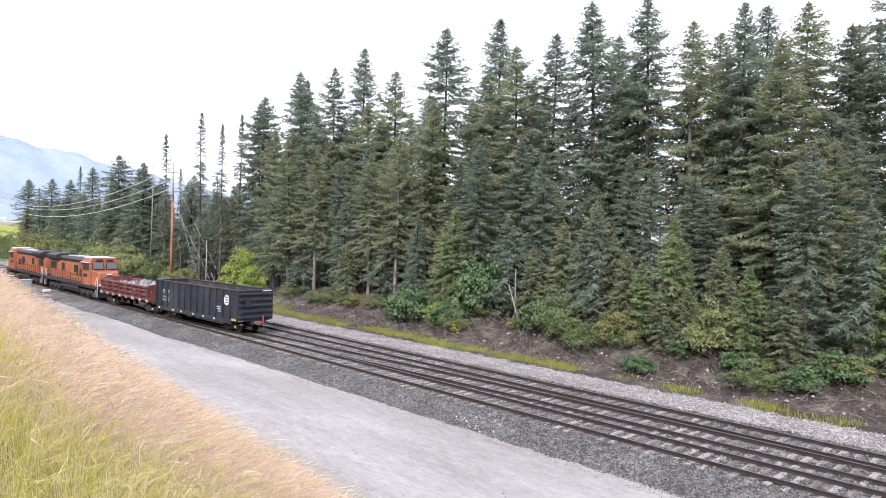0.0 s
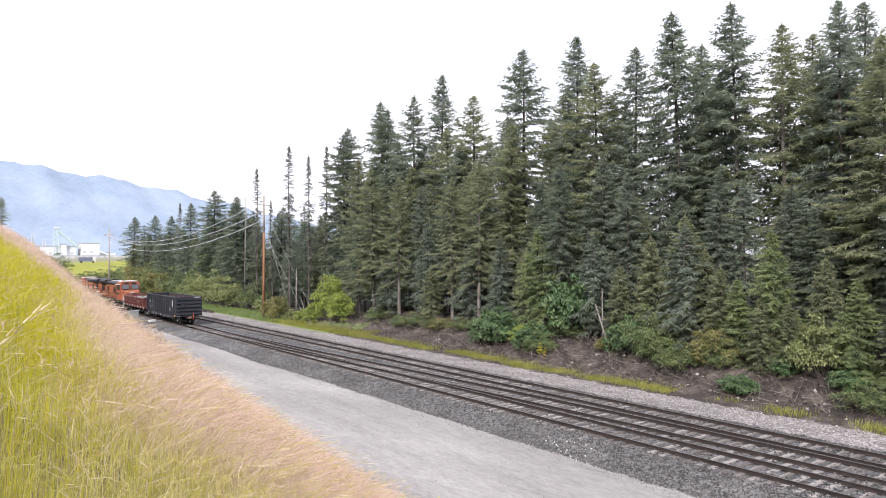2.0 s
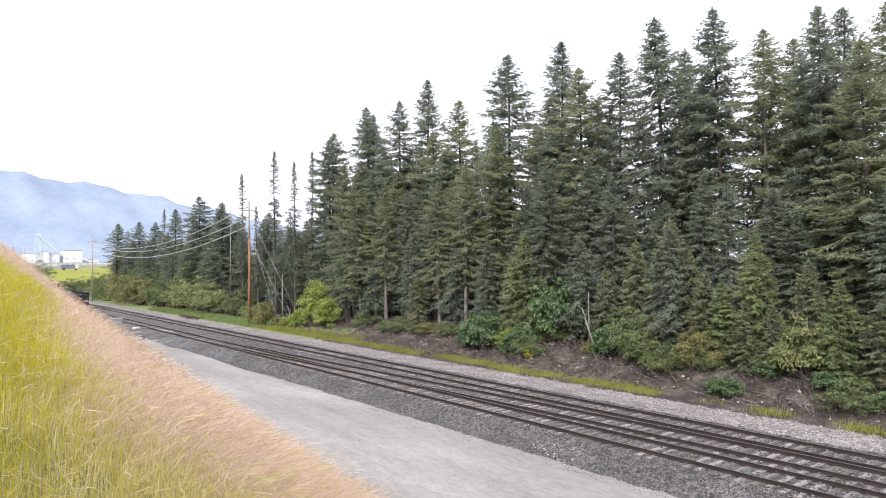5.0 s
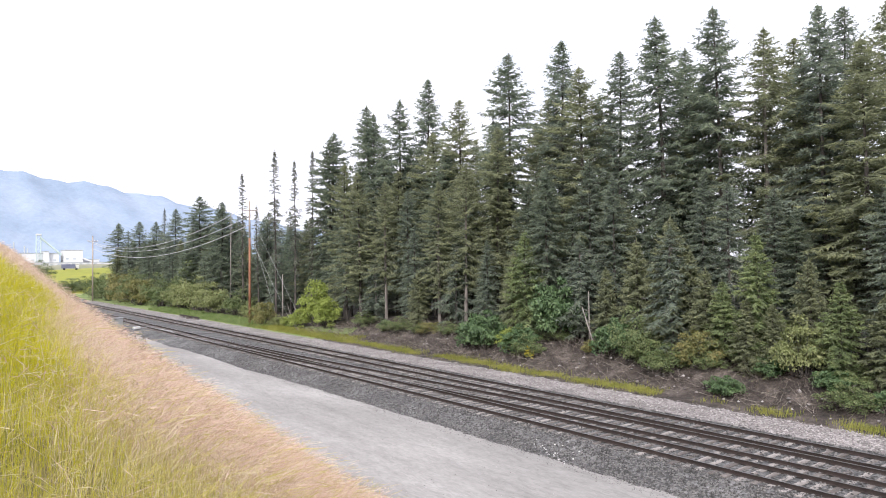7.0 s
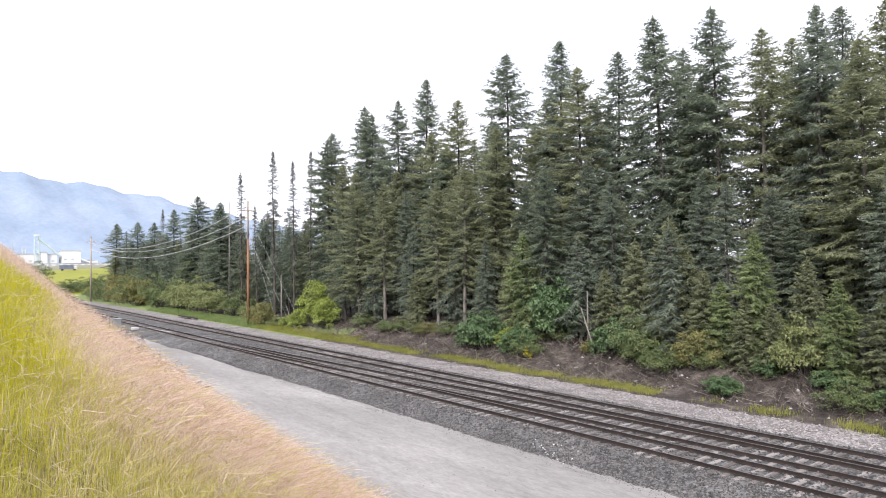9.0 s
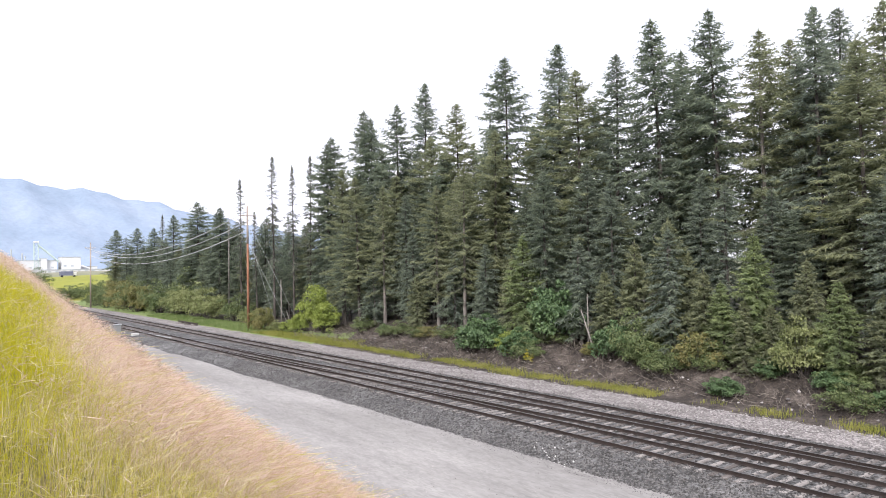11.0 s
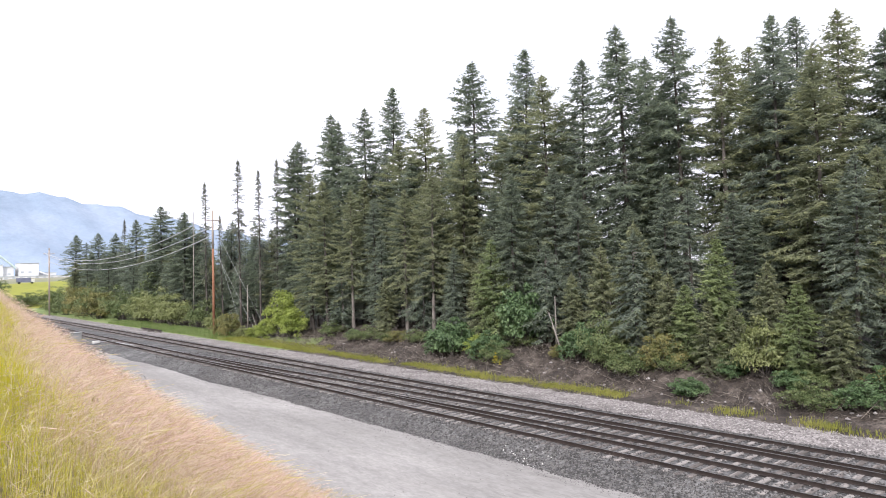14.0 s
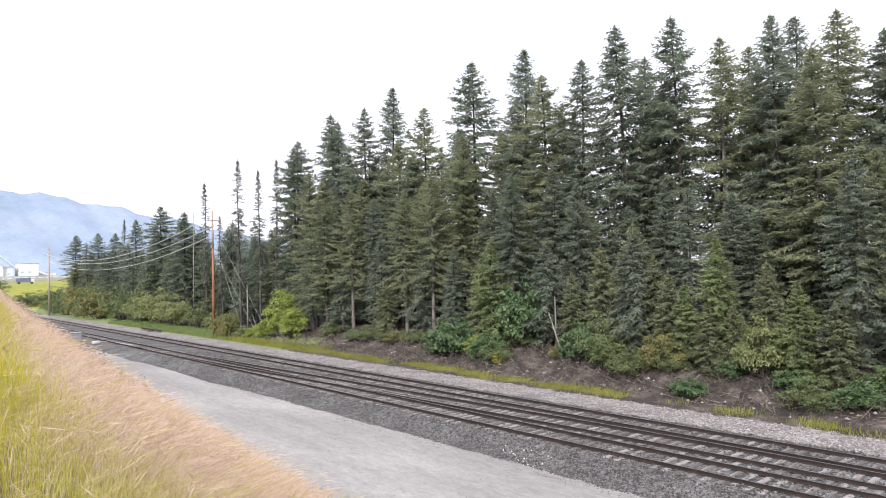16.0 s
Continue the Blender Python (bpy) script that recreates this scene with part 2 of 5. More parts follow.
# ---------------------------------------------------------------- mesh helpers
def mesh_from(name, verts, faces, mats, face_mat=None, smooth=False):
    me = bpy.data.meshes.new(name)
    me.from_pydata([tuple(v) for v in verts], [], [tuple(f) for f in faces])
    for m in mats:
        me.materials.append(m)
    if face_mat is not None:
        me.polygons.foreach_set("material_index", np.asarray(face_mat, dtype=np.int32))
    if smooth:
        me.polygons.foreach_set("use_smooth", np.ones(len(me.polygons), dtype=bool))
    me.update()
    return me


def tri_mesh(name, tris, mats, face_mat=None):
    """A mesh of loose triangles from an array (n, 3, 3); neighbours in threes are not joined."""
    tris = np.asarray(tris, dtype=np.float32)
    n = len(tris)
    me = bpy.data.meshes.new(name)
    me.vertices.add(n * 3)
    me.vertices.foreach_set("co", tris.reshape(-1))
    me.loops.add(n * 3)
    me.loops.foreach_set("vertex_index", np.arange(n * 3, dtype=np.int32))
    me.polygons.add(n)
    me.polygons.foreach_set("loop_start", np.arange(n, dtype=np.int32) * 3)
    for m in mats:
        me.materials.append(m)
    if face_mat is not None:
        me.polygons.foreach_set("material_index", np.asarray(face_mat, dtype=np.int32))
    me.update(calc_edges=True)
    me.validate()
    return me


def part(name, bm, mat, parent, label="", smooth=False):
    me = bpy.data.meshes.new(name)
    bm.normal_update()
    bm.to_mesh(me)
    bm.free()
    me.materials.append(mat)
    if smooth:
        me.polygons.foreach_set("use_smooth", np.ones(len(me.polygons), dtype=bool))
    ob = new(name, me)
    ob.parent = parent
    if label:
        tagged(ob, label)
    return ob


def box(bm, x0, x1, y0, y1, z0, z1, bevel=0.0):
    r = bmesh.ops.create_cube(bm, size=1.0, matrix=Matrix.Translation(((x0 + x1) / 2, (y0 + y1) / 2, (z0 + z1) / 2)) @ Matrix.Diagonal((x1 - x0, y1 - y0, z1 - z0, 1)))
    if bevel:
        edges = {e for v in r["verts"] for e in v.link_edges}
        bmesh.ops.bevel(bm, geom=list(edges), offset=bevel, segments=1, affect="EDGES")
    return bm


def rod(bm, a, b, r, segs=8, r2=None):
    a, b = Vector(a), Vector(b)
    d = b - a
    m = Matrix.Translation((a + b) / 2) @ d.to_track_quat("Z", "Y").to_matrix().to_4x4()
    bmesh.ops.create_cone(bm, cap_ends=True, segments=segs, radius1=r, radius2=r if r2 is None else r2, depth=d.length, matrix=m)
    return bm


def prism(bm, outline, y0, y1):
    """Extrude an outline of (x, z) along y."""
    a = [bm.verts.new((x, y0, z)) for x, z in outline]
    b = [bm.verts.new((x, y1, z)) for x, z in outline]
    n = len(outline)
    bm.faces.new(a)
    bm.faces.new(list(reversed(b)))
    for i in range(n):
        bm.faces.new((a[i], b[i], b[(i + 1) % n], a[(i + 1) % n]))
    bmesh.ops.recalc_face_normals(bm, faces=bm.faces[:])
    return bm


def smooth01(a, b, v):
    u = np.clip((v - a) / (b - a), 0, 1)
    return u * u * (3 - 2 * u)


def ripple(x, y, f, seed=0.0):
    """A cheap smooth unevenness between -1 and 1."""
    return (np.sin(x * f * 1.3 + y * f * 0.7 + seed) + np.sin(x * f * -0.8 + y * f * 1.9 + 1.7 + seed) + np.sin((x + y) * f * 2.7 + 0.4 + seed * 2)) / 3


# ---------------------------------------------------------------- lie of the land
NEAR_X, FAR_X = 25.28, 29.97     # centre lines of the two main tracks
GAUGE = 1.435
ROAD_Z = -0.68


def toe_x(y):
    return 10.6 + 0.0931 * y


def hill_z(x, y):
    slope = np.clip(0.69 + 0.0032 * y, 0.62, 1.1)
    h = slope * (toe_x(y) - x)
    h = np.where(h > 8.7, 8.7 + 8.8 * (1 - np.exp(-np.maximum(h - 8.7, 0) / 8.8)), h)
    return np.maximum(h, 0)


def ground_z(x, y):
    x, y = np.asarray(x, float), np.asarray(y, float)
    base = -0.85
    near_bank = 1 - 0.85 * smooth01(66, 92, y)
    edge = 37.2 + 0.7 * ripple(y, y * 0, 0.35) + 2.0 * smooth01(50, 80, y)
    bank = smooth01(0, 6.0, x - edge) * (1.95 + 0.35 * ripple(x, y, 0.5)) * near_bank
    bank = bank + np.clip(x - 42, 0, 60) * 0.035 + (0.12 * ripple(x, y, 2.1) + 0.07 * ripple(x, y, 5.3, 2.0)) * smooth01(37, 39, x)
    verge = 0.42 * smooth01(33, 36.5, x)
    far = 1.2 * smooth01(190, 240, y) + 5.6 * smooth01(240, 460, y) + 3.0 * smooth01(460, 620, y)
    hill = hill_z(x, y)
    hill = hill + 0.10 * ripple(x, y, 1.1) * smooth01(0.2, 1.5, hill)
    return base + verge + bank + hill + far


def grid_lines(fine, coarse):
    return sorted({round(float(v), 3) for part_ in (fine, coarse) for v in part_})


xs = grid_lines(np.concatenate([np.arange(-8, 24, 0.8), np.arange(24, 46, 0.5), np.arange(46, 100, 3)]), [-4500, -3000, -1500, -700, -350, -180, -100, -60, -40, -28, -20, -14, 120, 160, 220, 320, 500, 800, 1500, 3000, 4500])
ys = grid_lines(np.concatenate([np.arange(-12, 100, 0.8), np.arange(100, 240, 4), np.arange(240, 640, 20)]), [-4500, -2500, -1000, -400, -150, -80, -50, -35, -25, -18, 700, 850, 1100, 1600, 2300, 3200, 4500])
X, Y = np.meshgrid(np.array(xs), np.array(ys))
Z = ground_z(X, Y)
nx, ny = len(xs), len(ys)
verts = np.stack([X.ravel(), Y.ravel(), Z.ravel()], 1)
idx = np.arange(nx * ny).reshape(ny, nx)
faces = np.stack([idx[:-1, :-1].ravel(), idx[:-1, 1:].ravel(), idx[1:, 1:].ravel(), idx[1:, :-1].ravel()], 1)
fc = verts[faces].mean(1)
fx, fy = fc[:, 0], fc[:, 1]
wob = 0.5 * ripple(fx, fy, 0.9)
fm = np.full(len(faces), 0)                                        # bank soil
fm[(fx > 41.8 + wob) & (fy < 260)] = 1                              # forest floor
fm[(fx < toe_x(fy) + 0.4)] = 2                                      # grassy hill
fm[(fx > 35.6 + wob * 0.4) & (fx < 41.5) & (fy > 70 + 3 * wob) & (fy < 225)] = 3   # meadow
fm[(fy > 225) & (fy < 470) & (fx > toe_x(fy) + 0.4)] = 4            # yellow field
fm[(fy >= 470)] = 5
fm[(fx < -60) | (fx > 130) | (fy < -60)] = 5
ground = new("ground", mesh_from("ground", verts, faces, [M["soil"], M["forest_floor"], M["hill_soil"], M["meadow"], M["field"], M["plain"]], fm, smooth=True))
tagged(ground, "grassy hillside, brown cut bank and far fields", "ground", kind="structure")


def strip(name, mat, left, right, z_of, y0, y1, step, across, label, category):
    """A sheet along the line between two edges, with its own relief."""
    yy = np.arange(y0, y1 + step, step)
    u = np.linspace(0, 1, across)
    L, R = left(yy)[:, None], right(yy)[:, None]
    XX = L + (R - L) * u[None, :]
    YY = np.repeat(yy[:, None], across, 1)
    ZZ = z_of(XX, YY)
    v = np.stack([XX.ravel(), YY.ravel(), ZZ.ravel()], 1)
    k = np.arange(len(yy) * across).reshape(len(yy), across)
    f = np.stack([k[:-1, :-1].ravel(), k[:-1, 1:].ravel(), k[1:, 1:].ravel(), k[1:, :-1].ravel()], 1)
    ob = new(name, mesh_from(name, v, f, [mat], smooth=True))
    return tagged(ob, label, category, kind="structure")


strip("road", M["road"], lambda y: toe_x(y) - 0.8, lambda y: 22.4 + 0.25 * ripple(y, y * 0, 0.8), lambda x, y: ROAD_Z + 0.02 * ripple(x, y, 1.2) - 0.05 * np.exp(-((x - toe_x(y) - 4.2) / 0.5) ** 2) - 0.05 * np.exp(-((x - toe_x(y) - 6.1) / 0.5) ** 2),
      -30, 230, 1.0, 36, "pale grey packed gravel service road", "road")


def ballast_z(x, y):
    shoulder = np.interp(x, [21.4, 22.3, 23.7, 24.0, 31.5, 32.2, 34.0, 36.6], [-0.80, -0.64, -0.25, -0.195, -0.195, -0.23, -0.38, -0.50])
    return shoulder + (0.035 * ripple(x, y, 2.6) + 0.02 * ripple(x, y, 7.0, 1.0)) * smooth01(22.2, 23.2, x)


strip("ballast", M["ballast"], lambda y: 21.9 + 0.25 * ripple(y, y * 0, 0.23), lambda y: y * 0 + 31.9, ballast_z, -30, 300, 0.5, 34, "dark grey crushed stone ballast under the tracks", "ballast")
strip("gravel_verge", M["gravel_light"], lambda y: y * 0 + 31.8, lambda y: 36.1 + 0.35 * ripple(y, y * 0, 0.7), lambda x, y: ballast_z(x, y) + 0.012, -30, 300, 0.5, 16, "pale grey gravel verge beside the tracks", "gravel")

rng = np.random.default_rng(7)


def stones(name, count, x0, x1, y0, y1, size, mat, label, near=True, z_of=ballast_z):
    """Loose crushed stones: irregular octahedra strewn on the bed."""
    px = rng.uniform(x0, x1, count)
    py = y0 + (y1 - y0) * rng.uniform(0, 1, count) ** (1.7 if near else 1.0)
    pz = z_of(px, py)
    s = size * rng.uniform(0.5, 1.5, count)
    base = np.array([(1, 0, 0), (0, 1, 0), (-1, 0, 0), (0, -1, 0), (0, 0, 1), (0, 0, -1)], float)
    oct_f = np.array([(0, 1, 4), (1, 2, 4), (2, 3, 4), (3, 0, 4), (1, 0, 5), (2, 1, 5), (3, 2, 5), (0, 3, 5)])
    v = base[None] * rng.uniform(0.55, 1.25, (count, 6, 1)) * s[:, None, None]
    a = rng.uniform(0, 6.28, count)
    c, si = np.cos(a)[:, None], np.sin(a)[:, None]
    v = np.stack([v[..., 0] * c - v[..., 1] * si, v[..., 0] * si + v[..., 1] * c, v[..., 2] * 0.75], 2)
    v += np.stack([px, py, pz + s * 0.25], 1)[:, None, :]
    f = (oct_f[None] + (np.arange(count) * 6)[:, None, None]).reshape(-1, 3)
    ob = new(name, mesh_from(name, v.reshape(-1, 3), f, [mat]))
    return tagged(ob, label, "gravel", kind="stuff")


stones("ballast_stones", 26000, 22.0, 32.0, 2, 75, 0.048, M["stone_dark"], "loose dark crushed ballast stones")
stones("shoulder_stones", 20000, 21.9, 24.3, 6, 60, 0.040, M["stone_dark"], "crushed grey stones on the ballast shoulder")
stones("verge_stones", 13000, 31.9, 36.2, 4, 70, 0.045, M["stone_light"], "loose pale stones on the gravel verge")
stones("spilled_stones", 44, 21.8, 23.3, 19.6, 22.6, 0.042, M["white_stone"], "scattered whitish stones on the ballast shoulder")
stones("edge_stones", 2600, 21.3, 22.5, 8, 60, 0.017, M["stone_dark"], "crushed stones spilled along the road's edge", z_of=lambda x, y: x * 0 + ROAD_Z + 0.01)
toe_stones = stones("toe_stones", 2600, 0.0, 1.1, 6, 60, 0.017, M["stone_light"], "small gravel along the foot of the grassy hill", z_of=lambda x, y: x * 0 + ROAD_Z + 0.01)
shift = np.empty(len(toe_stones.data.vertices) * 3, dtype=np.float32)
toe_stones.data.vertices.foreach_get("co", shift)
shift[0::3] += toe_x(shift[1::3])
toe_stones.data.vertices.foreach_set("co", shift)
stones("road_pebbles", 500, 12.5, 22.0, 8, 50, 0.025, M["stone_light"], "small pebbles on the road", z_of=lambda x, y: x * 0 + ROAD_Z)


# ---------------------------------------------------------------- tracks
def turnout_x(y):
    """Centre line of the connecting track, which leaves the near track towards the far one."""
    return NEAR_X + np.interp(y, [-30, 0, 12, 22, 30, 42, 55, 65, 75, 82, 600], [2.75, 2.7, 2.65, 2.4, 2.05, 1.5, 0.85, 0.4, 0.1, 0, 0])


RAIL_PROFILE = ((-0.07, -0.172), (0.07, -0.172), (0.07, -0.155), (0.012, -0.135), (0.012, -0.045), (0.036, -0.035), (0.036, -0.004), (0.03, 0.0),
                (-0.03, 0.0), (-0.036, -0.004), (-0.036, -0.035), (-0.012, -0.045), (-0.012, -0.135), (-0.07, -0.155))


def rail_mesh(name, centre, offset, y0, y1, step):
    yy = np.arange(y0, y1 + step * 0.5, step)
    cx = centre(yy) + offset
    n = len(RAIL_PROFILE)
    v, f, fmat = [], [], []
    for c, yv in zip(cx, yy):
        v += [(c + px, yv, pz) for px, pz in RAIL_PROFILE]
    for i in range(len(yy) - 1):
        for j in range(n):
            k = (j + 1) % n
            f.append((i * n + j, i * n + k, (i + 1) * n + k, (i + 1) * n + j))
            fmat.append(1 if j in (6, 7, 8) else 0)
    return mesh_from(name, v, f, [M["rail_side"], M["rail_top"]], fmat)


TIE_FACES = ((0, 1, 2, 3), (4, 7, 6, 5), (0, 4, 5, 1), (1, 5, 6, 2), (2, 6, 7, 3), (3, 7, 4, 0))


def tie_verts(length):
    a, b, z0, z1 = length / 2, 0.115, -0.30, -0.165
    return [(-a, -b, z0), (-a, b, z0), (a, b, z0), (a, -b, z0), (-a, -b, z1), (-a, b, z1), (a, b, z1), (a, -b, z1)]


def track(label, centre, y0, y1, near_y, spacing=0.56, length=2.6, tie_until=None):
    root = tagged(new("railway_track"), label, "railway track", kind="structure")
    for off in (-GAUGE / 2 - 0.036, GAUGE / 2 + 0.036):
        ob = new("rail", rail_mesh("rail", centre, off, y0, y1, 4.0 if centre is not turnout_x else 1.5))
        ob.parent = root
        tagged(ob, "dark rusty steel rail with a polished head")
    rr = random.Random(len(label))
    tie_me = mesh_from("tie", tie_verts(length), [tuple(reversed(q)) for q in TIE_FACES], [M["tie"]])
    yy, rest_v, rest_f = y0, [], []
    while yy < (tie_until or y1):
        c = float(centre(np.array(yy))) + rr.uniform(-0.05, 0.05)
        m = pose(c, yy, rr.uniform(-0.012, 0.004), rr.uniform(-0.6, 0.6), rr.uniform(-0.3, 0.3), rr.uniform(-1.2, 1.2))
        if near_y[0] <= yy <= near_y[1]:
            t = new("tie", tie_me)
            t.parent = root
            t.matrix_basis = m
        else:
            k = len(rest_v)
            rest_v += [tuple(m @ Vector(p)) for p in tie_verts(length)]
            rest_f += [tuple(k + i for i in reversed(q)) for q in TIE_FACES]
        yy += spacing + rr.uniform(-0.03, 0.03)
    ob = new("far_ties", mesh_from("far_ties", rest_v, rest_f, [M["tie_joined"]]))
    ob.parent = root
    tagged(ob, "rows of weathered ties along the line", kind="stuff")
    return root


track("near railway track with weathered ties on dark ballast", lambda y: y * 0 + NEAR_X, -24, 420, (2, 60))
track("far railway track with weathered ties beside pale gravel", lambda y: y * 0 + FAR_X, -24, 420, (2, 60))
track("connecting railway track curving between the two others", turnout_x, -24, 84, (2, 50), tie_until=56)


# ---------------------------------------------------------------- trees
def conifer_crown(seed, height=20.0, radius=3.0, bottom=0.18, spread=0.45, density=1.0, spray=0.46, droop=0.35, ragged=0.45, gap=0.37, fill=6.0, hang=0.6):
    """Boughs in uneven whorls, each a flat frond of side twigs that hang at their ends: needle triangles, young growth, limbs."""
    r = np.random.default_rng(seed)
    tris, young, limbs = [], [], []
    z = height * bottom
    turn = 0.0
    sway = r.uniform(0, 6.283, 3)
    while z < height - 0.12:
        depth = height - z
        low = max(0.0, 1 - (z - height * bottom) / (0.22 * height))
        reach = radius * (1 - math.exp(-(0.02 + spread * depth) / radius * 1.15)) * (1 - 0.35 * low)
        step = gap * (0.34 + 0.66 * min(1.0, depth / 6.5))
        count = 6 if depth > 1.5 else 5
        for b in range(count):
            if r.uniform() > (1 - (1 - density) * min(1.0, depth / (0.5 * height))) * (1 - 0.3 * low):
                continue
            az = 6.283 * (b + r.uniform(-0.4, 0.4)) / count + turn
            lobe = 1 + 0.16 * math.sin(az * 2 + sway[0] + z * 0.55) + 0.10 * math.sin(az + sway[1] - z * 0.9)
            L = max(0.06, reach * lobe * (1.12 - ragged * 1.5 * r.uniform(0, 1) ** 1.6))
            z_b = z + r.uniform(-1.0, 1.0) * step * min(1.0, depth / 2.0)
            down = min(1.0, depth / (0.55 * height))
            rise = 0.62 - 0.80 * down ** 0.8 - 0.25 * droop * down + r.uniform(-0.25, 0.25)
            d = np.array([math.cos(az), math.sin(az), 0.0])
            side = np.array([-d[1], d[0], 0.0])
            limbs.append((np.array([0, 0, z_b]), d, L, rise, droop))
            n = max(5, int(L * fill) + 2)
            q = (np.arange(n) + r.uniform(0, 1, n)) / n
            q = 0.08 + 0.92 * q ** 0.85
            sag = (rise * q - droop * 0.55 * q ** 2 + 0.16 * q ** 4) * L
            axis = np.array([0, 0, z_b]) + d * (L * q)[:, None]
            axis[:, 2] += sag
            for sgn in (-1, 1):
                ang = r.uniform(0.5, 1.15, n) * sgn
                out = d * np.cos(ang)[:, None] + side * np.sin(ang)[:, None]
                out[:, 2] += rise * 0.4 - r.uniform(0, 1, n) * hang
                out /= np.linalg.norm(out, axis=1)[:, None]
                ln = np.clip((1.10 - q * 0.75) * 0.55 * L, min(0.20, 0.06 + 0.6 * L), spray) * r.uniform(0.6, 1.2, n)
                flat = np.cross(out, np.array([0, 0, 1.0]))
                flat /= np.linalg.norm(flat, axis=1)[:, None]
                roll = r.normal(0, 0.9, n)[:, None]
                over = np.cross(flat, out)
                w = flat * np.cos(roll) + over * np.sin(roll)
                a = axis + r.normal(0, 0.05 if L > 0.8 else 0.02, (n, 3))
                wd = (0.028 + 0.055 * ln)[:, None] * min(1.0, 0.5 + L)
                tip = a + out * ln[:, None]
                fresh = (q > 0.55) & (r.uniform(0, 1, n) < 0.6)
                tris.append(np.stack([a + w * wd, tip, a - w * wd], 1))
                young.append(fresh)
                for f in (-1, 1):
                    o = a + out * (ln * r.uniform(0.2, 0.6, n))[:, None]
                    fd = out * 0.75 + w * (0.62 * f) + r.normal(0, 0.14, (n, 3))
                    fd[:, 2] -= 0.25 * hang
                    fl = ln * r.uniform(0.40, 0.75, n)
                    ft = o + fd * fl[:, None]
                    fw = np.cross(fd, r.normal(0, 0.8, (n, 3)) + over)
                    fw *= (0.026 + 0.05 * fl)[:, None] / np.linalg.norm(fw, axis=1)[:, None]
                    tris.append(np.stack([o + fw, ft, o - fw], 1))
                    young.append(fresh)
        z += step
        turn += 2.4
    # the leader
    n = 18
    a = np.stack([r.normal(0, 0.01, n), r.normal(0, 0.01, n), height - r.uniform(0.0, 0.7, n)], 1)
    out = np.stack([r.normal(0, 0.25, n), r.normal(0, 0.25, n), np.ones(n)], 1)
    w = np.cross(out, r.normal(0, 1, (n, 3)))
    w *= 0.03 / np.linalg.norm(w, axis=1)[:, None]
    tris.append(np.stack([a + w, a + out * 0.3, a - w], 1))
    young.append(np.ones(n, bool))
    return np.concatenate(tris), np.concatenate(young), limbs


def trunk_mesh(name, height, r0, limbs, mat, seed, bare=0.0, bottom=0.18):
    """A tapered trunk with thin limbs, and dead twigs below the crown."""
    r = random.Random(seed)
    bm = bmesh.new()
    rings, segs = 9, 7
    last = None
    for i in range(rings):
        u = i / (rings - 1)
        rad = r0 * (1 - u) ** 0.85 + 0.015 + (0.25 * r0 if i == 0 else 0)
        ox, oy = 0.10 * math.sin(u * 5 + seed), 0.10 * math.cos(u * 4 + seed)
        ring = [bm.verts.new((ox * u + rad * math.cos(6.283 * k / segs), oy * u + rad * math.sin(6.283 * k / segs), -0.5 + (height + 0.5) * u)) for k in range(segs)]
        if last:
            for k in range(segs):
                bm.faces.new((last[k], last[(k + 1) % segs], ring[(k + 1) % segs], ring[k]))
        last = ring

    def stick(p, q, w):
        p, q = Vector(p), Vector(q)
        d = (q - p).normalized()
        s1 = d.orthogonal().normalized() * w
        s2 = d.cross(s1)
        a = [bm.verts.new(p + s) for s in (s1, -0.5 * s1 + 0.87 * s2, -0.5 * s1 - 0.87 * s2)]
        e = bm.verts.new(q)
        for k in range(3):
            bm.faces.new((a[k], a[(k + 1) % 3], e))

    for o, d, L, rise, droop in limbs[::2]:
        midp = o + d * L * 0.5 + np.array([0, 0, (rise * 0.5 - droop * 0.22) * L * 0.55])
        end = o + d * L * 0.92 + np.array([0, 0, (rise - droop * 0.7) * L * 0.5])
        stick(o, midp, 0.028)
        stick(midp, end, 0.018)
    for k in range(int(18 + 40 * bare)):
        z = height * r.uniform(0.06, max(bottom + 0.12, bare * 0.85))
        az = r.uniform(0, 6.283)
        L = r.uniform(0.5, 1.7)
        stick((0, 0, z), (L * math.cos(az), L * math.sin(az), z - r.uniform(-0.1, 0.5) * L), 0.02)
    me = bpy.data.meshes.new(name)
    bm.to_mesh(me)
    bm.free()
    me.materials.append(mat)
    return me


def conifer(label, seed, needles, height=20.0, r0=0.20, bare=0.0, bark="bark", **shape):
    root = tagged(new("conifer_tree"), label, "tree", group="conifers along the line")
    tris, young, limbs = conifer_crown(seed, height=height, **shape)
    t = new("trunk", trunk_mesh("trunk", height, r0, limbs, M[bark], seed, bare, shape.get("bottom", 0.18)))
    t.parent = root
    c = new("crown", tri_mesh("crown", tris, [M[needles], M[needles + "_tip"]], young.astype(int)))
    c.parent = root
    return root


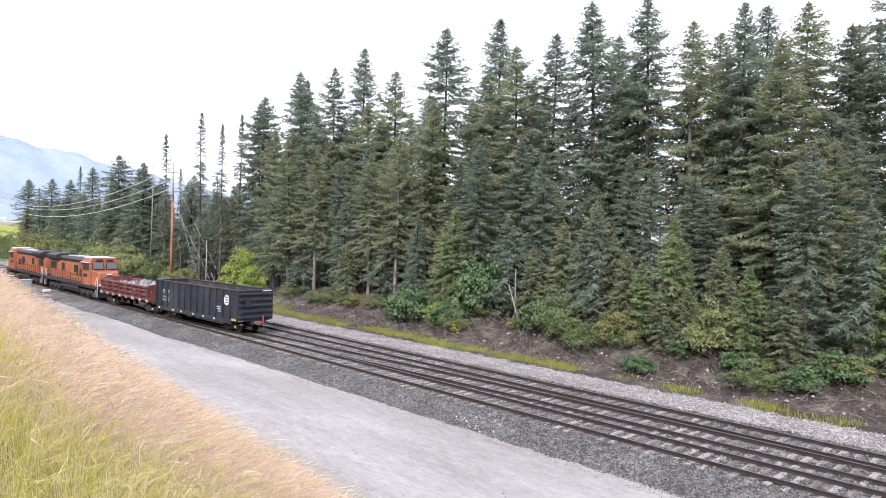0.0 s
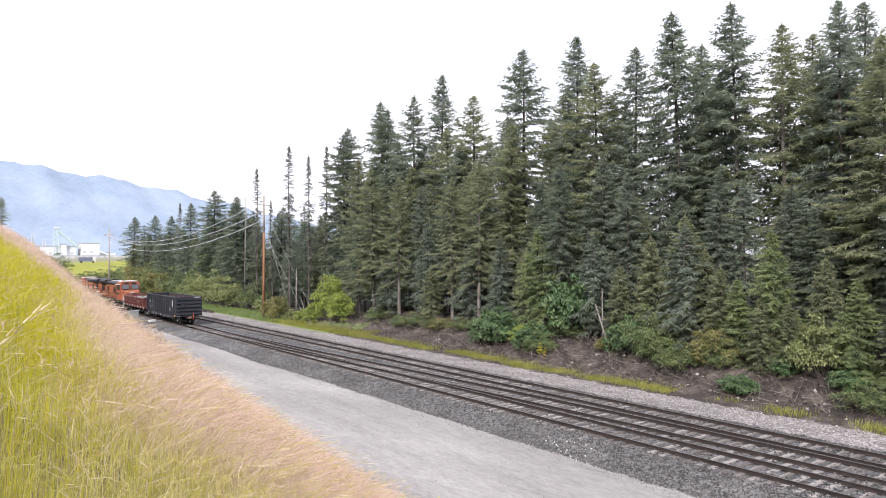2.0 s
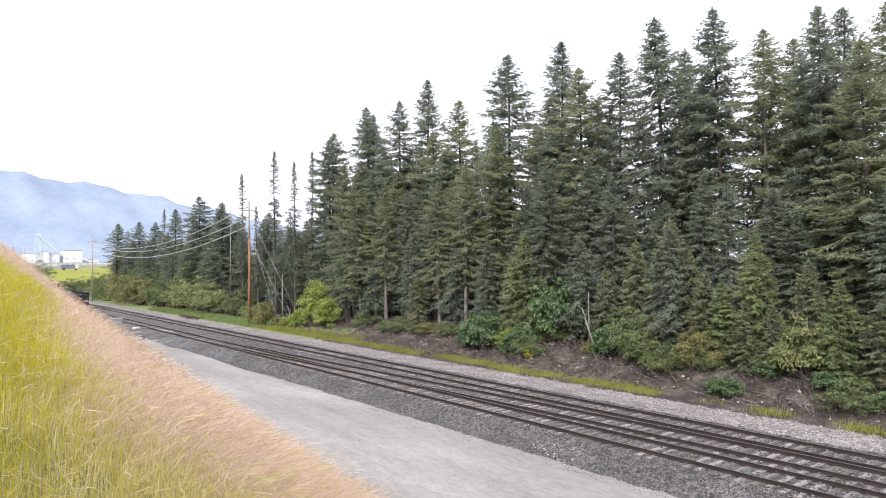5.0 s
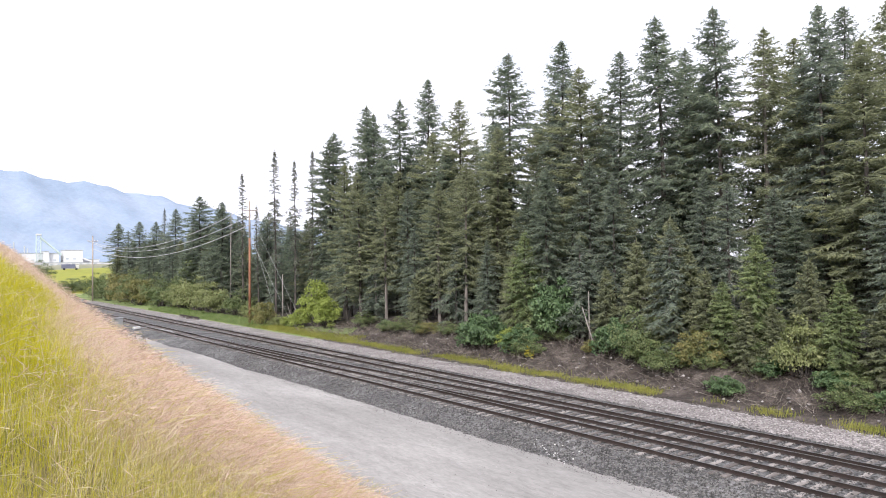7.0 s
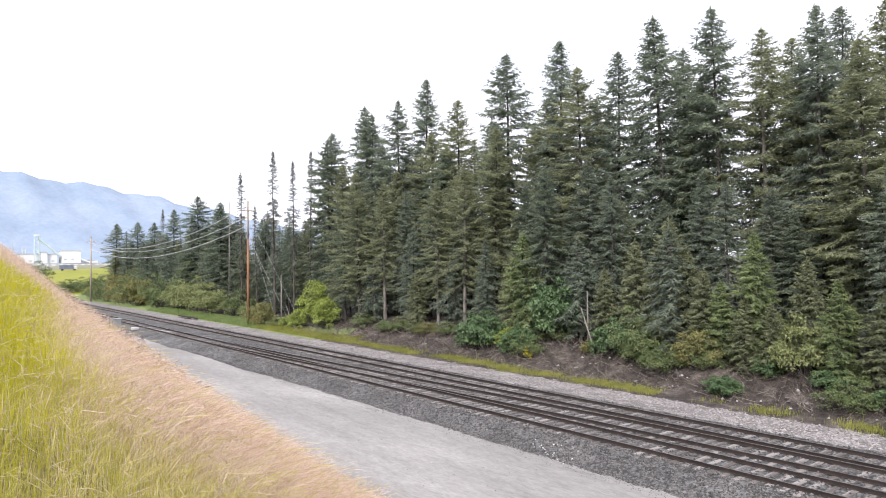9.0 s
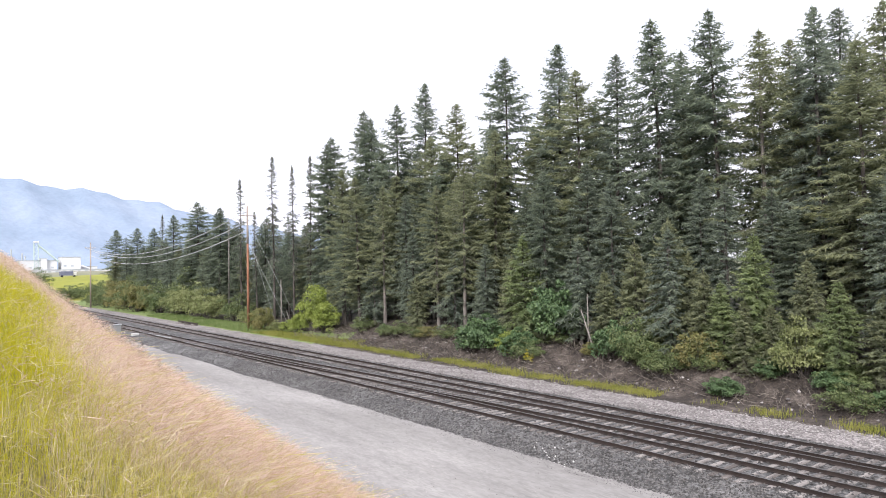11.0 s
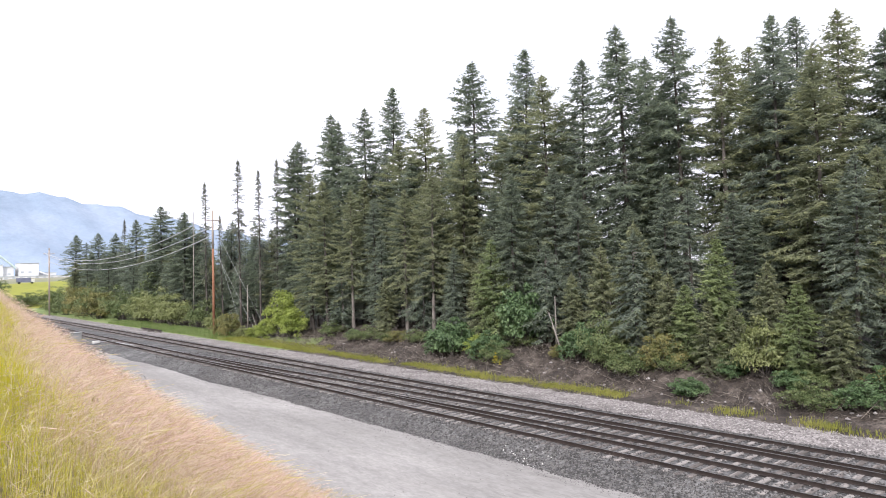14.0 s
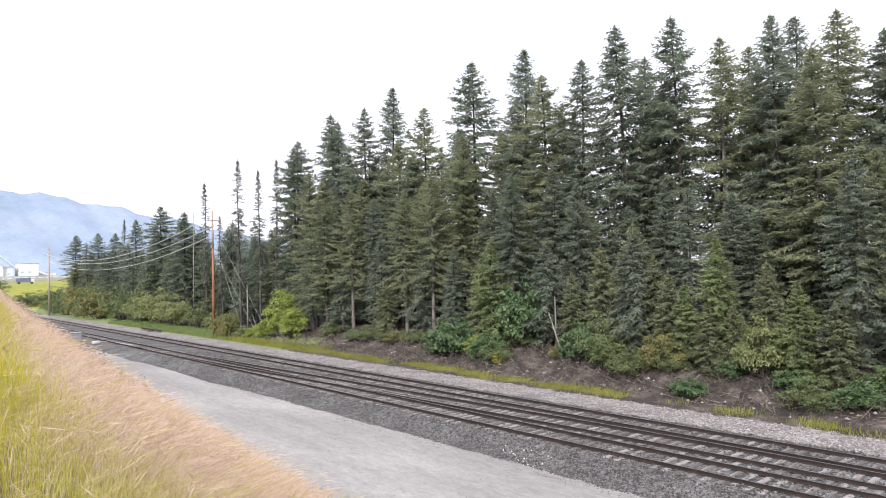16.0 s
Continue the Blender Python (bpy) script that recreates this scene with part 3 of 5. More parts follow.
TREE_KINDS = {
    "fir_a": conifer("tall dark green fir with drooping limbs", 11, "needles_fir", bottom=0.20, radius=3.1, spread=0.52, density=0.9),
    "fir_b": conifer("tall narrow blue-green fir with a pointed top", 12, "needles_blue", bottom=0.18, radius=2.8, spread=0.48, droop=0.3, density=0.92),
    "fir_c": conifer("tall ragged dark fir with open limbs", 13, "needles_fir", bottom=0.34, radius=3.0, spread=0.50, density=0.82, ragged=0.45, gap=0.38, bare=0.4),
    "olive_a": conifer("olive green conifer with full upswept limbs", 14, "needles_olive", bottom=0.16, radius=3.0, spread=0.52, droop=0.18, ragged=0.45, hang=0.4, density=0.86),
    "olive_b": conifer("olive conifer with a broad uneven crown and bare lower trunk", 15, "needles_olive", bottom=0.24, radius=3.5, spread=0.50, droop=0.28, density=0.72, ragged=0.5, gap=0.38, bare=0.4, bark="bark_grey", fill=6.4),
    "blue_b": conifer("grey-green conifer with layered limbs", 16, "needles_blue", bottom=0.08, radius=2.9, spread=0.42, droop=0.42, density=0.9, gap=0.38),
    "young_a": conifer("young bright green conifer with limbs near the ground", 17, "needles_young", height=8.0, r0=0.11, bottom=0.04, radius=2.0, spread=0.46, spray=0.42, gap=0.27, droop=0.25, fill=7.5),
    "young_b": conifer("young olive conifer with dense limbs on the bank", 18, "needles_olive", height=8.0, r0=0.11, bottom=0.04, radius=2.2, spread=0.48, spray=0.42, gap=0.28, droop=0.3, ragged=0.45, fill=7.5),
    "young_c": conifer("young grey-green conifer with ragged spreading limbs", 22, "needles_blue", height=8.0, r0=0.11, bottom=0.10, radius=2.4, spread=0.5, spray=0.45, gap=0.32, droop=0.4, ragged=0.6, fill=7.0, density=0.8, bark="bark_grey"),
    "thin": conifer("thin half-bare conifer with short sparse limbs", 19, "needles_thin", bare=0.7, bottom=0.30, radius=1.4, spread=0.20, density=0.42, spray=0.45, gap=0.36, droop=0.6, ragged=0.7, r0=0.13, hang=0.9),
    "back_a": conifer("dark fir deep in the wood", 20, "needles_fir", bottom=0.05, radius=3.2, spread=0.40, spray=0.9, gap=0.55, fill=3.0),
    "back_b": conifer("grey-green fir deep in the wood", 21, "needles_blue", bottom=0.08, radius=2.8, spread=0.36, spray=0.9, gap=0.55, fill=3.2),
}
KIND_HEIGHT = {k: (8.0 if k.startswith("young") else 20.0) for k in TREE_KINDS}
used_kinds = set()
plant_rng = random.Random(5)


def plant(kind, x, y, h, widen=1.0):
    """Stand a tree of that kind on the ground, h metres high."""
    z = float(ground_z(x, y)) - 0.1
    s = h / KIND_HEIGHT[kind]
    wide = s ** 0.75 * widen
    m = pose(x, y, z, 0, 0, plant_rng.uniform(0, 360)) @ pose(0, 0, 0, plant_rng.uniform(-1.2, 1.2), plant_rng.uniform(-1.2, 1.2)) @ Matrix.Diagonal((wide, wide, s, 1))
    root = TREE_KINDS[kind]
    if kind in used_kinds:
        return copy_thing(root, m @ Matrix.Diagonal((*(1 / v for v in root.scale), 1)))
    used_kinds.add(kind)
    root.matrix_basis = m
    return root


TALL = (("fir_a", 48, 145.7, 23.0), ("fir_a", 46, 128.3, 20.2), ("fir_b", 50, 171.8, 22.0), ("fir_b", 50, 204.4, 20.6), ("fir_a", 48, 221.5, 20.4),
        ("olive_a", 46, 215.2, 13.2), ("fir_c", 52, 196.4, 20.0), ("fir_c", 50, 139, 19.5), ("fir_a", 50, 91.7, 28.1), ("fir_a", 51, 82.0, 30.0), ("fir_c", 50, 91.7, 26.8), ("olive_a", 47, 82.3, 21.3), ("fir_c", 50, 79.9, 28.0),
        ("fir_c", 50, 72.5, 27.5), ("fir_b", 54, 72.2, 30.9), ("olive_a", 50, 60.0, 25.1), ("fir_a", 50, 51.9, 28.5), ("fir_b", 50, 44.5, 27.9),
        ("olive_a", 48, 40.2, 23.7), ("fir_b", 50, 37.8, 24.8))
TALL_NEAR = (("fir_a", 50, 32.8, 26.9), ("fir_a", 54, 33.4, 24.9), ("fir_c", 50, 27.6, 25.9), ("olive_b", 50, 24.2, 23.5), ("olive_a", 56, 24.9, 23.3),
             ("fir_b", 50, 20.1, 23.4), ("fir_b", 53, 20.1, 24.5), ("olive_b", 50, 16.3, 23.0), ("olive_a", 47, 16.5, 20.1), ("fir_c", 50, 13.5, 20.8),
             ("fir_a", 50, 10.0, 25.5), ("olive_a", 51, 8.5, 22.5), ("olive_a", 49, 5.5, 21.0), ("fir_b", 51, 0.5, 22.5))
BARE = (("thin", 44, 111.8, 23.8), ("thin", 43, 96.3, 25.6), ("thin", 46, 95.8, 23.9), ("thin", 48, 94.1, 25.5), ("thin", 46, 110, 18.2), ("thin", 50, 158, 19.6), ("thin", 50, 181, 22.8))
MIDDLE = (("olive_a", 43.5, 72.1, 18.2), ("olive_b", 43.5, 66.4, 16.5), ("olive_b", 43.5, 56.1, 15.3), ("blue_b", 45, 64, 15.0), ("olive_b", 43.5, 51.8, 16.6),
          ("olive_a", 46, 49.9, 20.0), ("fir_a", 43.5, 40.5, 15.0), ("fir_b", 44.5, 34.0, 13.6), ("young_b", 43.5, 28.3, 9.8), ("blue_b", 43.5, 23.9, 12.0),
          ("young_a", 42.5, 21.3, 8.7), ("fir_a", 46, 20.4, 9.5), ("blue_b", 42, 13.2, 12.7), ("olive_a", 43.5, 12.3, 12.7), ("young_a", 41, 16.0, 5.9),
          ("young_a", 42, 41.7, 9.8), ("young_b", 42, 24.8, 6.1), ("young_b", 43, 31.1, 8.0))
MIDDLE_FAR = (("blue_b", 45.5, 39.4, 11.5), ("fir_a", 49, 103.9, 14.5), ("fir_a", 46, 132.5, 12.0), ("fir_b", 46, 149.6, 12.8), ("young_b", 41.6, 20.0, 4.4),
              ("young_a", 42.2, 9.0, 8.0), ("young_b", 42.5, 18.2, 6.5), ("young_b", 43.2, 26.6, 7.2), ("fir_a", 47, 120, 15.0), ("fir_a", 48, 127, 16.5), ("fir_b", 47, 165, 15.0),
              ("blue_b", 42.8, 47.5, 9.0), ("young_b", 42.6, 33.5, 6.0), ("fir_b", 46, 5.5, 15.0), ("blue_b", 43, 3.0, 11.0), ("blue_b", 43.4, 60.5, 11.0), ("fir_a", 44, 76.5, 13.0))
for group_rows, girth in ((TALL, 1.14), (TALL_NEAR, 1.1), (BARE, 1.1), (MIDDLE, 1.05), (MIDDLE_FAR, 1.0)):
    for kind, tx, ty, th in group_rows:
        plant(kind, tx, ty, th + (0.5 if th > 18 else 0.0), girth * (1.3 if 125 < ty and kind != "thin" else 1.0))
# the wood behind: lower trees that close the gaps between the trunks
for i in range(70):
    ty = -8 + i * 3.5 + plant_rng.uniform(-1.4, 1.4)
    tx = (54, 60, 67)[i % 3] + plant_rng.uniform(-1.5, 1.5)
    plant(("back_a", "back_b")[i % 2], tx, ty, plant_rng.uniform(17.5, 22.0) * (1 if ty < 90 else 0.74), 1.2)
for i in range(17):
    ty = 7 + i * 4.8 + plant_rng.uniform(-1.5, 1.5)
    plant(("fir_a", "olive_a", "fir_b", "olive_b")[i % 4], 52.2 + plant_rng.uniform(-0.8, 0.8), ty, plant_rng.uniform(18.0, 22.5))
for i in range(11):
    plant(("olive_a", "fir_a", "blue_b")[i % 3], 48.6 + plant_rng.uniform(-1.0, 1.5), 58 + 4.2 * i + plant_rng.uniform(-1, 1), plant_rng.uniform(14.5, 19.5) * (1 if i < 7 else 0.8), 1.15)
for kind, tx, ty, th in (("olive_a", 50.5, 66, 22.5), ("fir_a", 50, 76, 23), ("blue_b", 52, 56, 22.5), ("fir_a", 51, 85, 21.5), ("olive_a", 51, 47.5, 23),
                         ("fir_b", 51.5, 41, 21.5), ("fir_a", 52, 30, 22), ("olive_b", 52, 22, 20), ("blue_b", 51, 70, 21.5), ("fir_a", 49.5, 62.5, 20)):
    plant(kind, tx, ty, th, 1.25)
# the front of the wood: younger trees crowding the top of the bank
for kind, tx, ty, th in (("young_b", 41.0, 6.0, 6.5), ("young_c", 42.3, 10.0, 9.0), ("young_b", 41.2, 21.5, 4.8), ("young_c", 42.4, 27.6, 9.2), ("young_a", 41.6, 23.2, 5.6),
                         ("young_c", 42.6, 36.0, 8.6), ("young_b", 43.0, 44.5, 7.5), ("young_c", 43.2, 53.0, 9.0), ("young_b", 42.4, 58.5, 6.0), ("young_c", 43.4, 68.5, 7.5),
                         ("young_b", 41.2, 13.8, 5.2), ("young_c", 43.5, 49.0, 6.5)):
    plant(kind, tx, ty, th, plant_rng.uniform(1.0, 1.3))
# the wood's edge further along the line
for i in range(26):
    ty = 99 + i * 4.9 + plant_rng.uniform(-1.5, 1.5)
    plant(("back_a", "back_b", "fir_a", "back_a", "olive_a")[i % 5], 47.5 + plant_rng.uniform(-1.5, 3.5), ty, plant_rng.uniform(9, 16.5), 1.2)
for i in range(20):
    ty = 3 + i * 3.9 + plant_rng.uniform(-1.2, 1.2)
    plant(("olive_a", "fir_b", "blue_b", "fir_a")[i % 4], 46.8 + plant_rng.uniform(-0.8, 1.0), ty, plant_rng.uniform(11, 16.5))
for i in range(24):
    ty = 92 + i * 5.6 + plant_rng.uniform(-1.8, 1.8)
    plant(("back_a", "fir_a", "back_b")[i % 3], 51.5 + plant_rng.uniform(-1.2, 2.0), ty, plant_rng.uniform(13.5, 19), 1.5)
# one pine peeping over the hill
plant("olive_b", 7.6, 124, 5.4)


def leafy_shrub(label, seed, leaf, height, radius, leaf_size=0.17, leaves=1500, stems=9, group="shrubs along the bank"):
    r = np.random.default_rng(seed)
    root = tagged(new("shrub"), label, "shrub", group=group)
    bm = bmesh.new()
    clumps = []
    for k in range(stems):
        a, q = k * 2.4 + r.uniform(-0.5, 0.5), math.sqrt((k + 0.5) / stems) * r.uniform(0.75, 1.0)
        top = Vector((math.cos(a) * radius * q, math.sin(a) * radius * q, height * r.uniform(0.72, 1.0) * (1 - 0.55 * q * q) - 0.12 * height))
        rod(bm, (math.cos(a) * 0.12, math.sin(a) * 0.12, -0.2), top, 0.035, 5, 0.012)
        for u, wide in ((1.0, 0.20), (0.72, 0.26), (0.45, 0.24)):
            p = np.array(top) * np.array([0.55 + 0.45 * u, 0.55 + 0.45 * u, u]) + r.normal(0, 0.10 * radius, 3)
            clumps.append((p, radius * wide * r.uniform(0.75, 1.25)))
    part("stem", bm, M["bark"], root)
    cc = np.array([c for c, _ in clumps])
    cr = np.array([q for _, q in clumps])
    pick = r.integers(0, len(clumps), leaves)
    d = r.normal(0, 1, (leaves, 3))
    d /= np.linalg.norm(d, axis=1)[:, None]
    d[:, 2] = np.where(d[:, 2] < -0.3, -d[:, 2], d[:, 2])
    p = cc[pick] + d * np.array([1.25, 1.25, 0.8]) * (cr[pick] * r.uniform(0.5, 1.1, leaves))[:, None]
    p[:, 2] = np.abs(p[:, 2]) * 0.98 + 0.05
    nrm = d * 0.6 + r.normal(0, 0.5, (leaves, 3)) + np.array([0, 0, 0.5])
    nrm /= np.linalg.norm(nrm, axis=1)[:, None]
    t1 = np.cross(nrm, r.normal(0, 1, (leaves, 3)))
    t1 /= np.linalg.norm(t1, axis=1)[:, None]
    t2 = np.cross(nrm, t1)
    s = (leaf_size * r.uniform(0.6, 1.3, leaves))[:, None]
    fold = nrm * s * 0.18
    a, b, c, e = p - t1 * s, p + t2 * s * 0.55 + fold, p + t1 * s, p - t2 * s * 0.55 + fold
    tris = np.stack([np.stack([a, b, c], 1), np.stack([a, c, e], 1)], 1).reshape(-1, 3, 3)
    ob = new("foliage", tri_mesh("foliage", tris, [M[leaf]]))
    ob.parent = root
    return root


SHRUB_KINDS = {
    "green": leafy_shrub("bright green broad-leaved shrub on the bank", 31, "leaf_green", 3.0, 2.1, 0.115, 4200, 15),
    "lime": leafy_shrub("light yellow-green leafy shrub", 32, "leaf_lime", 4.2, 2.2, 0.095, 5200, 17),
    "dull": leafy_shrub("dull green dense shrub", 33, "leaf_dull", 3.4, 2.5, 0.10, 4600, 17),
    "rust": leafy_shrub("shrub with reddish olive leaves", 34, "leaf_rust", 3.0, 2.3, 0.10, 4000, 15),
    "pale": leafy_shrub("pale yellow-green spreading shrub", 36, "leaf_pale", 3.3, 2.5, 0.095, 4800, 17),
    "yellow": leafy_shrub("small shrub with yellow leaves", 35, "leaf_yellow", 1.5, 0.7, 0.11, 200, 5),
}
used_shrubs = set()


def shrub(kind, x, y, size=1.0, lift=1.0):
    m = pose(x, y, float(ground_z(x, y)) - 0.05, 0, 0, plant_rng.uniform(0, 360)) @ Matrix.Diagonal((size, size, size * lift, 1))
    if kind in used_shrubs:
        return copy_thing(SHRUB_KINDS[kind], m @ Matrix.Diagonal((*(1 / v for v in SHRUB_KINDS[kind].scale), 1)))
    used_shrubs.add(kind)
    SHRUB_KINDS[kind].matrix_basis = m
    return SHRUB_KINDS[kind]


for kind, sx, sy, size, lift in (
        ("green", 40.2, 45.0, 1.0, 1.35), ("green", 40.3, 47.2, 0.8, 1.3), ("lime", 40.4, 42.0, 0.62, 1.0), ("green", 40.0, 40.6, 0.8, 1.2), ("green", 42.0, 38.0, 1.2, 1.6), ("dull", 39.5, 39.0, 0.6, 0.9), ("yellow", 38.9, 38.4, 0.75, 1.2),
        ("dull", 41.0, 29.5, 0.8, 1.4), ("green", 38.8, 21.6, 0.55, 0.9), ("green", 39.2, 12.4, 0.65, 0.9), ("green", 40.2, 10.8, 0.75, 1.0), ("pale", 41.2, 18.0, 0.75, 1.6),
        ("green", 40.9, 31.6, 0.8, 1.4), ("rust", 40.8, 24.6, 0.7, 1.4), ("dull", 39.0, 14.6, 0.6, 0.9),
        ("lime", 41.5, 80.2, 1.1, 1.75), ("lime", 41.0, 76.6, 0.95, 1.3), ("lime", 40.4, 82.4, 0.75, 1.2), ("lime", 40.2, 85.0, 0.7, 0.8), ("rust", 38.4, 90.3, 0.95, 1.45), ("pale", 39.8, 88.0, 0.7, 0.8)):
    shrub(kind, sx, sy, size, lift)
for kind, sx, sy, size, lift in (
        ("dull", 38.4, 202, 1.3, 1.1), ("rust", 39.2, 161, 1.8, 1.35), ("dull", 40.2, 169, 1.9, 1.25), ("rust", 39.8, 180, 2.1, 1.35), ("dull", 38.6, 190, 1.4, 1.0), ("dull", 40.5, 163, 1.3, 1.0),
        ("dull", 41.0, 150, 1.7, 1.25), ("pale", 40.6, 118, 1.35, 1.25), ("pale", 41.2, 126, 1.6, 1.35), ("pale", 41.0, 137, 1.45, 1.35), ("dull", 46.5, 146, 2.0, 1.35),
        ("dull", 42.5, 111, 1.3, 1.0), ("pale", 41.8, 103, 0.9, 0.9), ("dull", 43.0, 143, 1.6, 0.9), ("dull", 43.0, 200, 2.0, 1.0),
        ("dull", 30, 250, 2.0, 0.9), ("dull", 36, 232, 1.6, 0.8), ("dull", 41, 62.6, 0.45, 0.8), ("dull", 40.8, 56.3, 0.5, 0.7),
        ("green", 40.2, 16.2, 0.6, 0.9), ("dull", 40.2, 26.5, 0.7, 0.8)):
    shrub(kind, sx, sy, size, lift)


# low growth along the top of the bank, and bushes below the field
for i in range(15):
    sy = 7 + i * 4.4 + plant_rng.uniform(-0.9, 0.9)
    shrub(("dull", "rust", "dull", "green", "dull")[i % 5], 40.5 + 0.015 * sy + plant_rng.uniform(-0.6, 0.8), sy, plant_rng.uniform(0.35, 0.75), plant_rng.uniform(0.6, 1.0))
for sx, sy, size in ((38, 240, 1.3), (42, 246, 1.5), (46, 240, 1.7), (33, 226, 1.2), (50, 250, 1.6), (29, 222, 1.1)):
    shrub("dull", sx, sy, size, 0.9)


# dead brush and fallen branches on the cut bank
def brush(count, y0, y1, name, label):
    tris = []
    px = rng.uniform(37.9, 42.5, count)
    py = rng.uniform(y0, y1, count)
    pz = ground_z(px, py)
    for x, y, z in zip(px, py, pz):
        L = rng.uniform(0.4, 1.9)
        a, e = rng.uniform(0, 6.28), rng.uniform(0.0, 0.9)
        d = np.array([math.cos(a) * math.cos(e), math.sin(a) * math.cos(e), math.sin(e)])
        p = np.array([x, y, z])
        s1 = np.cross(d, [0.3, 0.2, 1]) * 0.02
        s2 = np.cross(d, s1 / 0.02) * 0.02
        q = p + d * L
        tris += [(p + s1, p - s1, q), (p + s2, p - s2, q)]
        for k in range(3):
            o = p + d * L * rng.uniform(0.3, 0.9)
            w = o + (d + rng.normal(0, 0.6, 3)) * L * 0.35
            tris.append((o + s1 * 0.6, o - s1 * 0.6, w))
    return tagged(new(name, tri_mesh(name, tris, [M["twig"]])), label, "brush", kind="stuff")


brush(2600, 8, 80, "dead_brush", "dry fallen twigs and roots on the cut bank")
stones("bank_rocks", 260, 37.6, 40.6, 8, 75, 0.10, M["stone_light"], "pale rocks lying on the cut bank", near=False, z_of=ground_z)


# ---------------------------------------------------------------- grass
def grass(name, px, py, height, width, mats, mat_of, label, lean=0.35, heads=0.0, head_of=None, z_of=ground_z, bend=0.5):
    """Blades in two bent pieces; some carry a seed head of four slim faces."""
    n = len(px)
    pz = z_of(px, py) - 0.03
    base = np.stack([px, py, pz], 1)
    a = rng.uniform(0, 6.283, n)
    h = height * rng.uniform(0.6, 1.25, n)
    ln = lean * rng.uniform(0.1, 1.2, n)
    d = np.stack([np.cos(a), np.sin(a), a * 0], 1)
    d[:, 0] += 0.15
    up = np.array([0, 0, 1.0])
    fine = np.clip(np.hypot(px, py) / 6.0, 0.5, 1.0)
    w = np.stack([-np.sin(a + 0.7), np.cos(a + 0.7), a * 0], 1) * (width * fine * rng.uniform(0.7, 1.3, n))[:, None]
    p1 = base + up * (h * 0.55)[:, None] + d * (h * ln * 0.25)[:, None]
    p2 = base + up * (h * (1 - 0.25 * ln))[:, None] + d * (h * ln * (0.5 + bend))[:, None]
    tris = [np.stack([base - w, base + w, p1 + w * 0.7], 1), np.stack([base - w, p1 + w * 0.7, p1 - w * 0.7], 1), np.stack([p1 - w * 0.7, p1 + w * 0.7, p2], 1)]
    fm_ = [mat_of] * 3
    tri = np.stack(tris, 1).reshape(-1, 3, 3)
    fmx = np.stack(fm_, 1).reshape(-1)
    if np.any(heads):
        pick = np.nonzero(rng.uniform(0, 1, n) < heads)[0]
        o = p2[pick]
        dirv = (p2 - p1)[pick]
        dirv /= np.linalg.norm(dirv, axis=1)[:, None]
        dirv += d[pick] * 0.6 - up * 0.35
        L = (0.13 * rng.uniform(0.7, 1.5, len(pick)))[:, None]
        wh = (w / np.linalg.norm(w, axis=1)[:, None])[pick] * ((width * 1.7 + 0.0012) * fine[pick])[:, None]
        wv = np.cross(dirv / np.linalg.norm(dirv, axis=1)[:, None], wh)
        ha, hb, hc = o - dirv * L * 0.25, o + dirv * L * 0.4, o + dirv * L
        ht = np.stack([np.stack([ha, hb + wh, hc], 1), np.stack([ha, hc, hb - wh], 1), np.stack([ha, hb + wv, hc], 1)], 1).reshape(-1, 3, 3)
        tri = np.concatenate([tri, ht])
        fmx = np.concatenate([fmx, np.repeat((mat_of if head_of is None else head_of)[pick], 3)])
    return tagged(new(name, tri_mesh(name, tri, mats, fmx)), label, "grass", kind="stuff")


def hill_points(count, y0, y1, up0, up1, power=1.0):
    py = y0 + (y1 - y0) * rng.uniform(0, 1, count) ** power
    upx = up0 + (up1 - up0) * rng.uniform(0, 1, count)
    px = toe_x(py) + 0.35 * ripple(py, py * 0, 1.1) - upx
    keep = (px ** 2 + py ** 2) > 1.5 ** 2
    return px[keep], py[keep], upx[keep]


for count, y0, y1, up1, hgt, wid, power in ((140000, 0.3, 11, 13, 0.56, 0.0015, 1.0), (105000, 9, 30, 14, 0.68, 0.0032, 1.2), (72000, 26, 140, 16, 0.70, 0.007, 1.4)):
    gx, gy, gu = hill_points(count, y0, y1, -0.15, up1, power)
    thick = ripple(gx, gy, 2.4) + 0.7 * ripple(gx, gy, 5.1, 3.0) + rng.normal(0, 0.45, len(gx)) > -0.45
    gx, gy, gu = gx[thick], gy[thick], gu[thick]
    patch = ripple(gx, gy, 0.55) * 0.5 + rng.normal(0, 0.25, len(gx))
    roll_ = rng.uniform(0, 1, len(gx))
    green = (gx - 0.135 * gy + patch * 1.2 < 0.25) & (gy + patch * 12 < 38)
    which = np.where(green, 0, 2)
    which = np.where(green & (roll_ < 0.06), 1, which)
    which = np.where(~green & (roll_ > 0.78), 1, which)
    near_mix = (np.hypot(gx, gy) + patch * 2.0 < 7.5) & (roll_ < 0.8)
    which = np.where(near_mix, np.where(roll_ < np.where(green, 0.56, 0.24), 0, np.where(roll_ < 0.66, 3, 1)), which)
    grass("hillside_grass", gx, gy, hgt, wid, [M["grass_green"], M["grass_straw"], M["grass_pink"], M["grass_yellow"]], which, "tall wild grass, green to dry with pinkish seed heads", lean=np.where(which == 0, 0.3, 0.5), heads=np.where(which == 0, 0.03, 0.36), bend=0.75, head_of=np.where((which == 0) | (which == 3), 3, which))

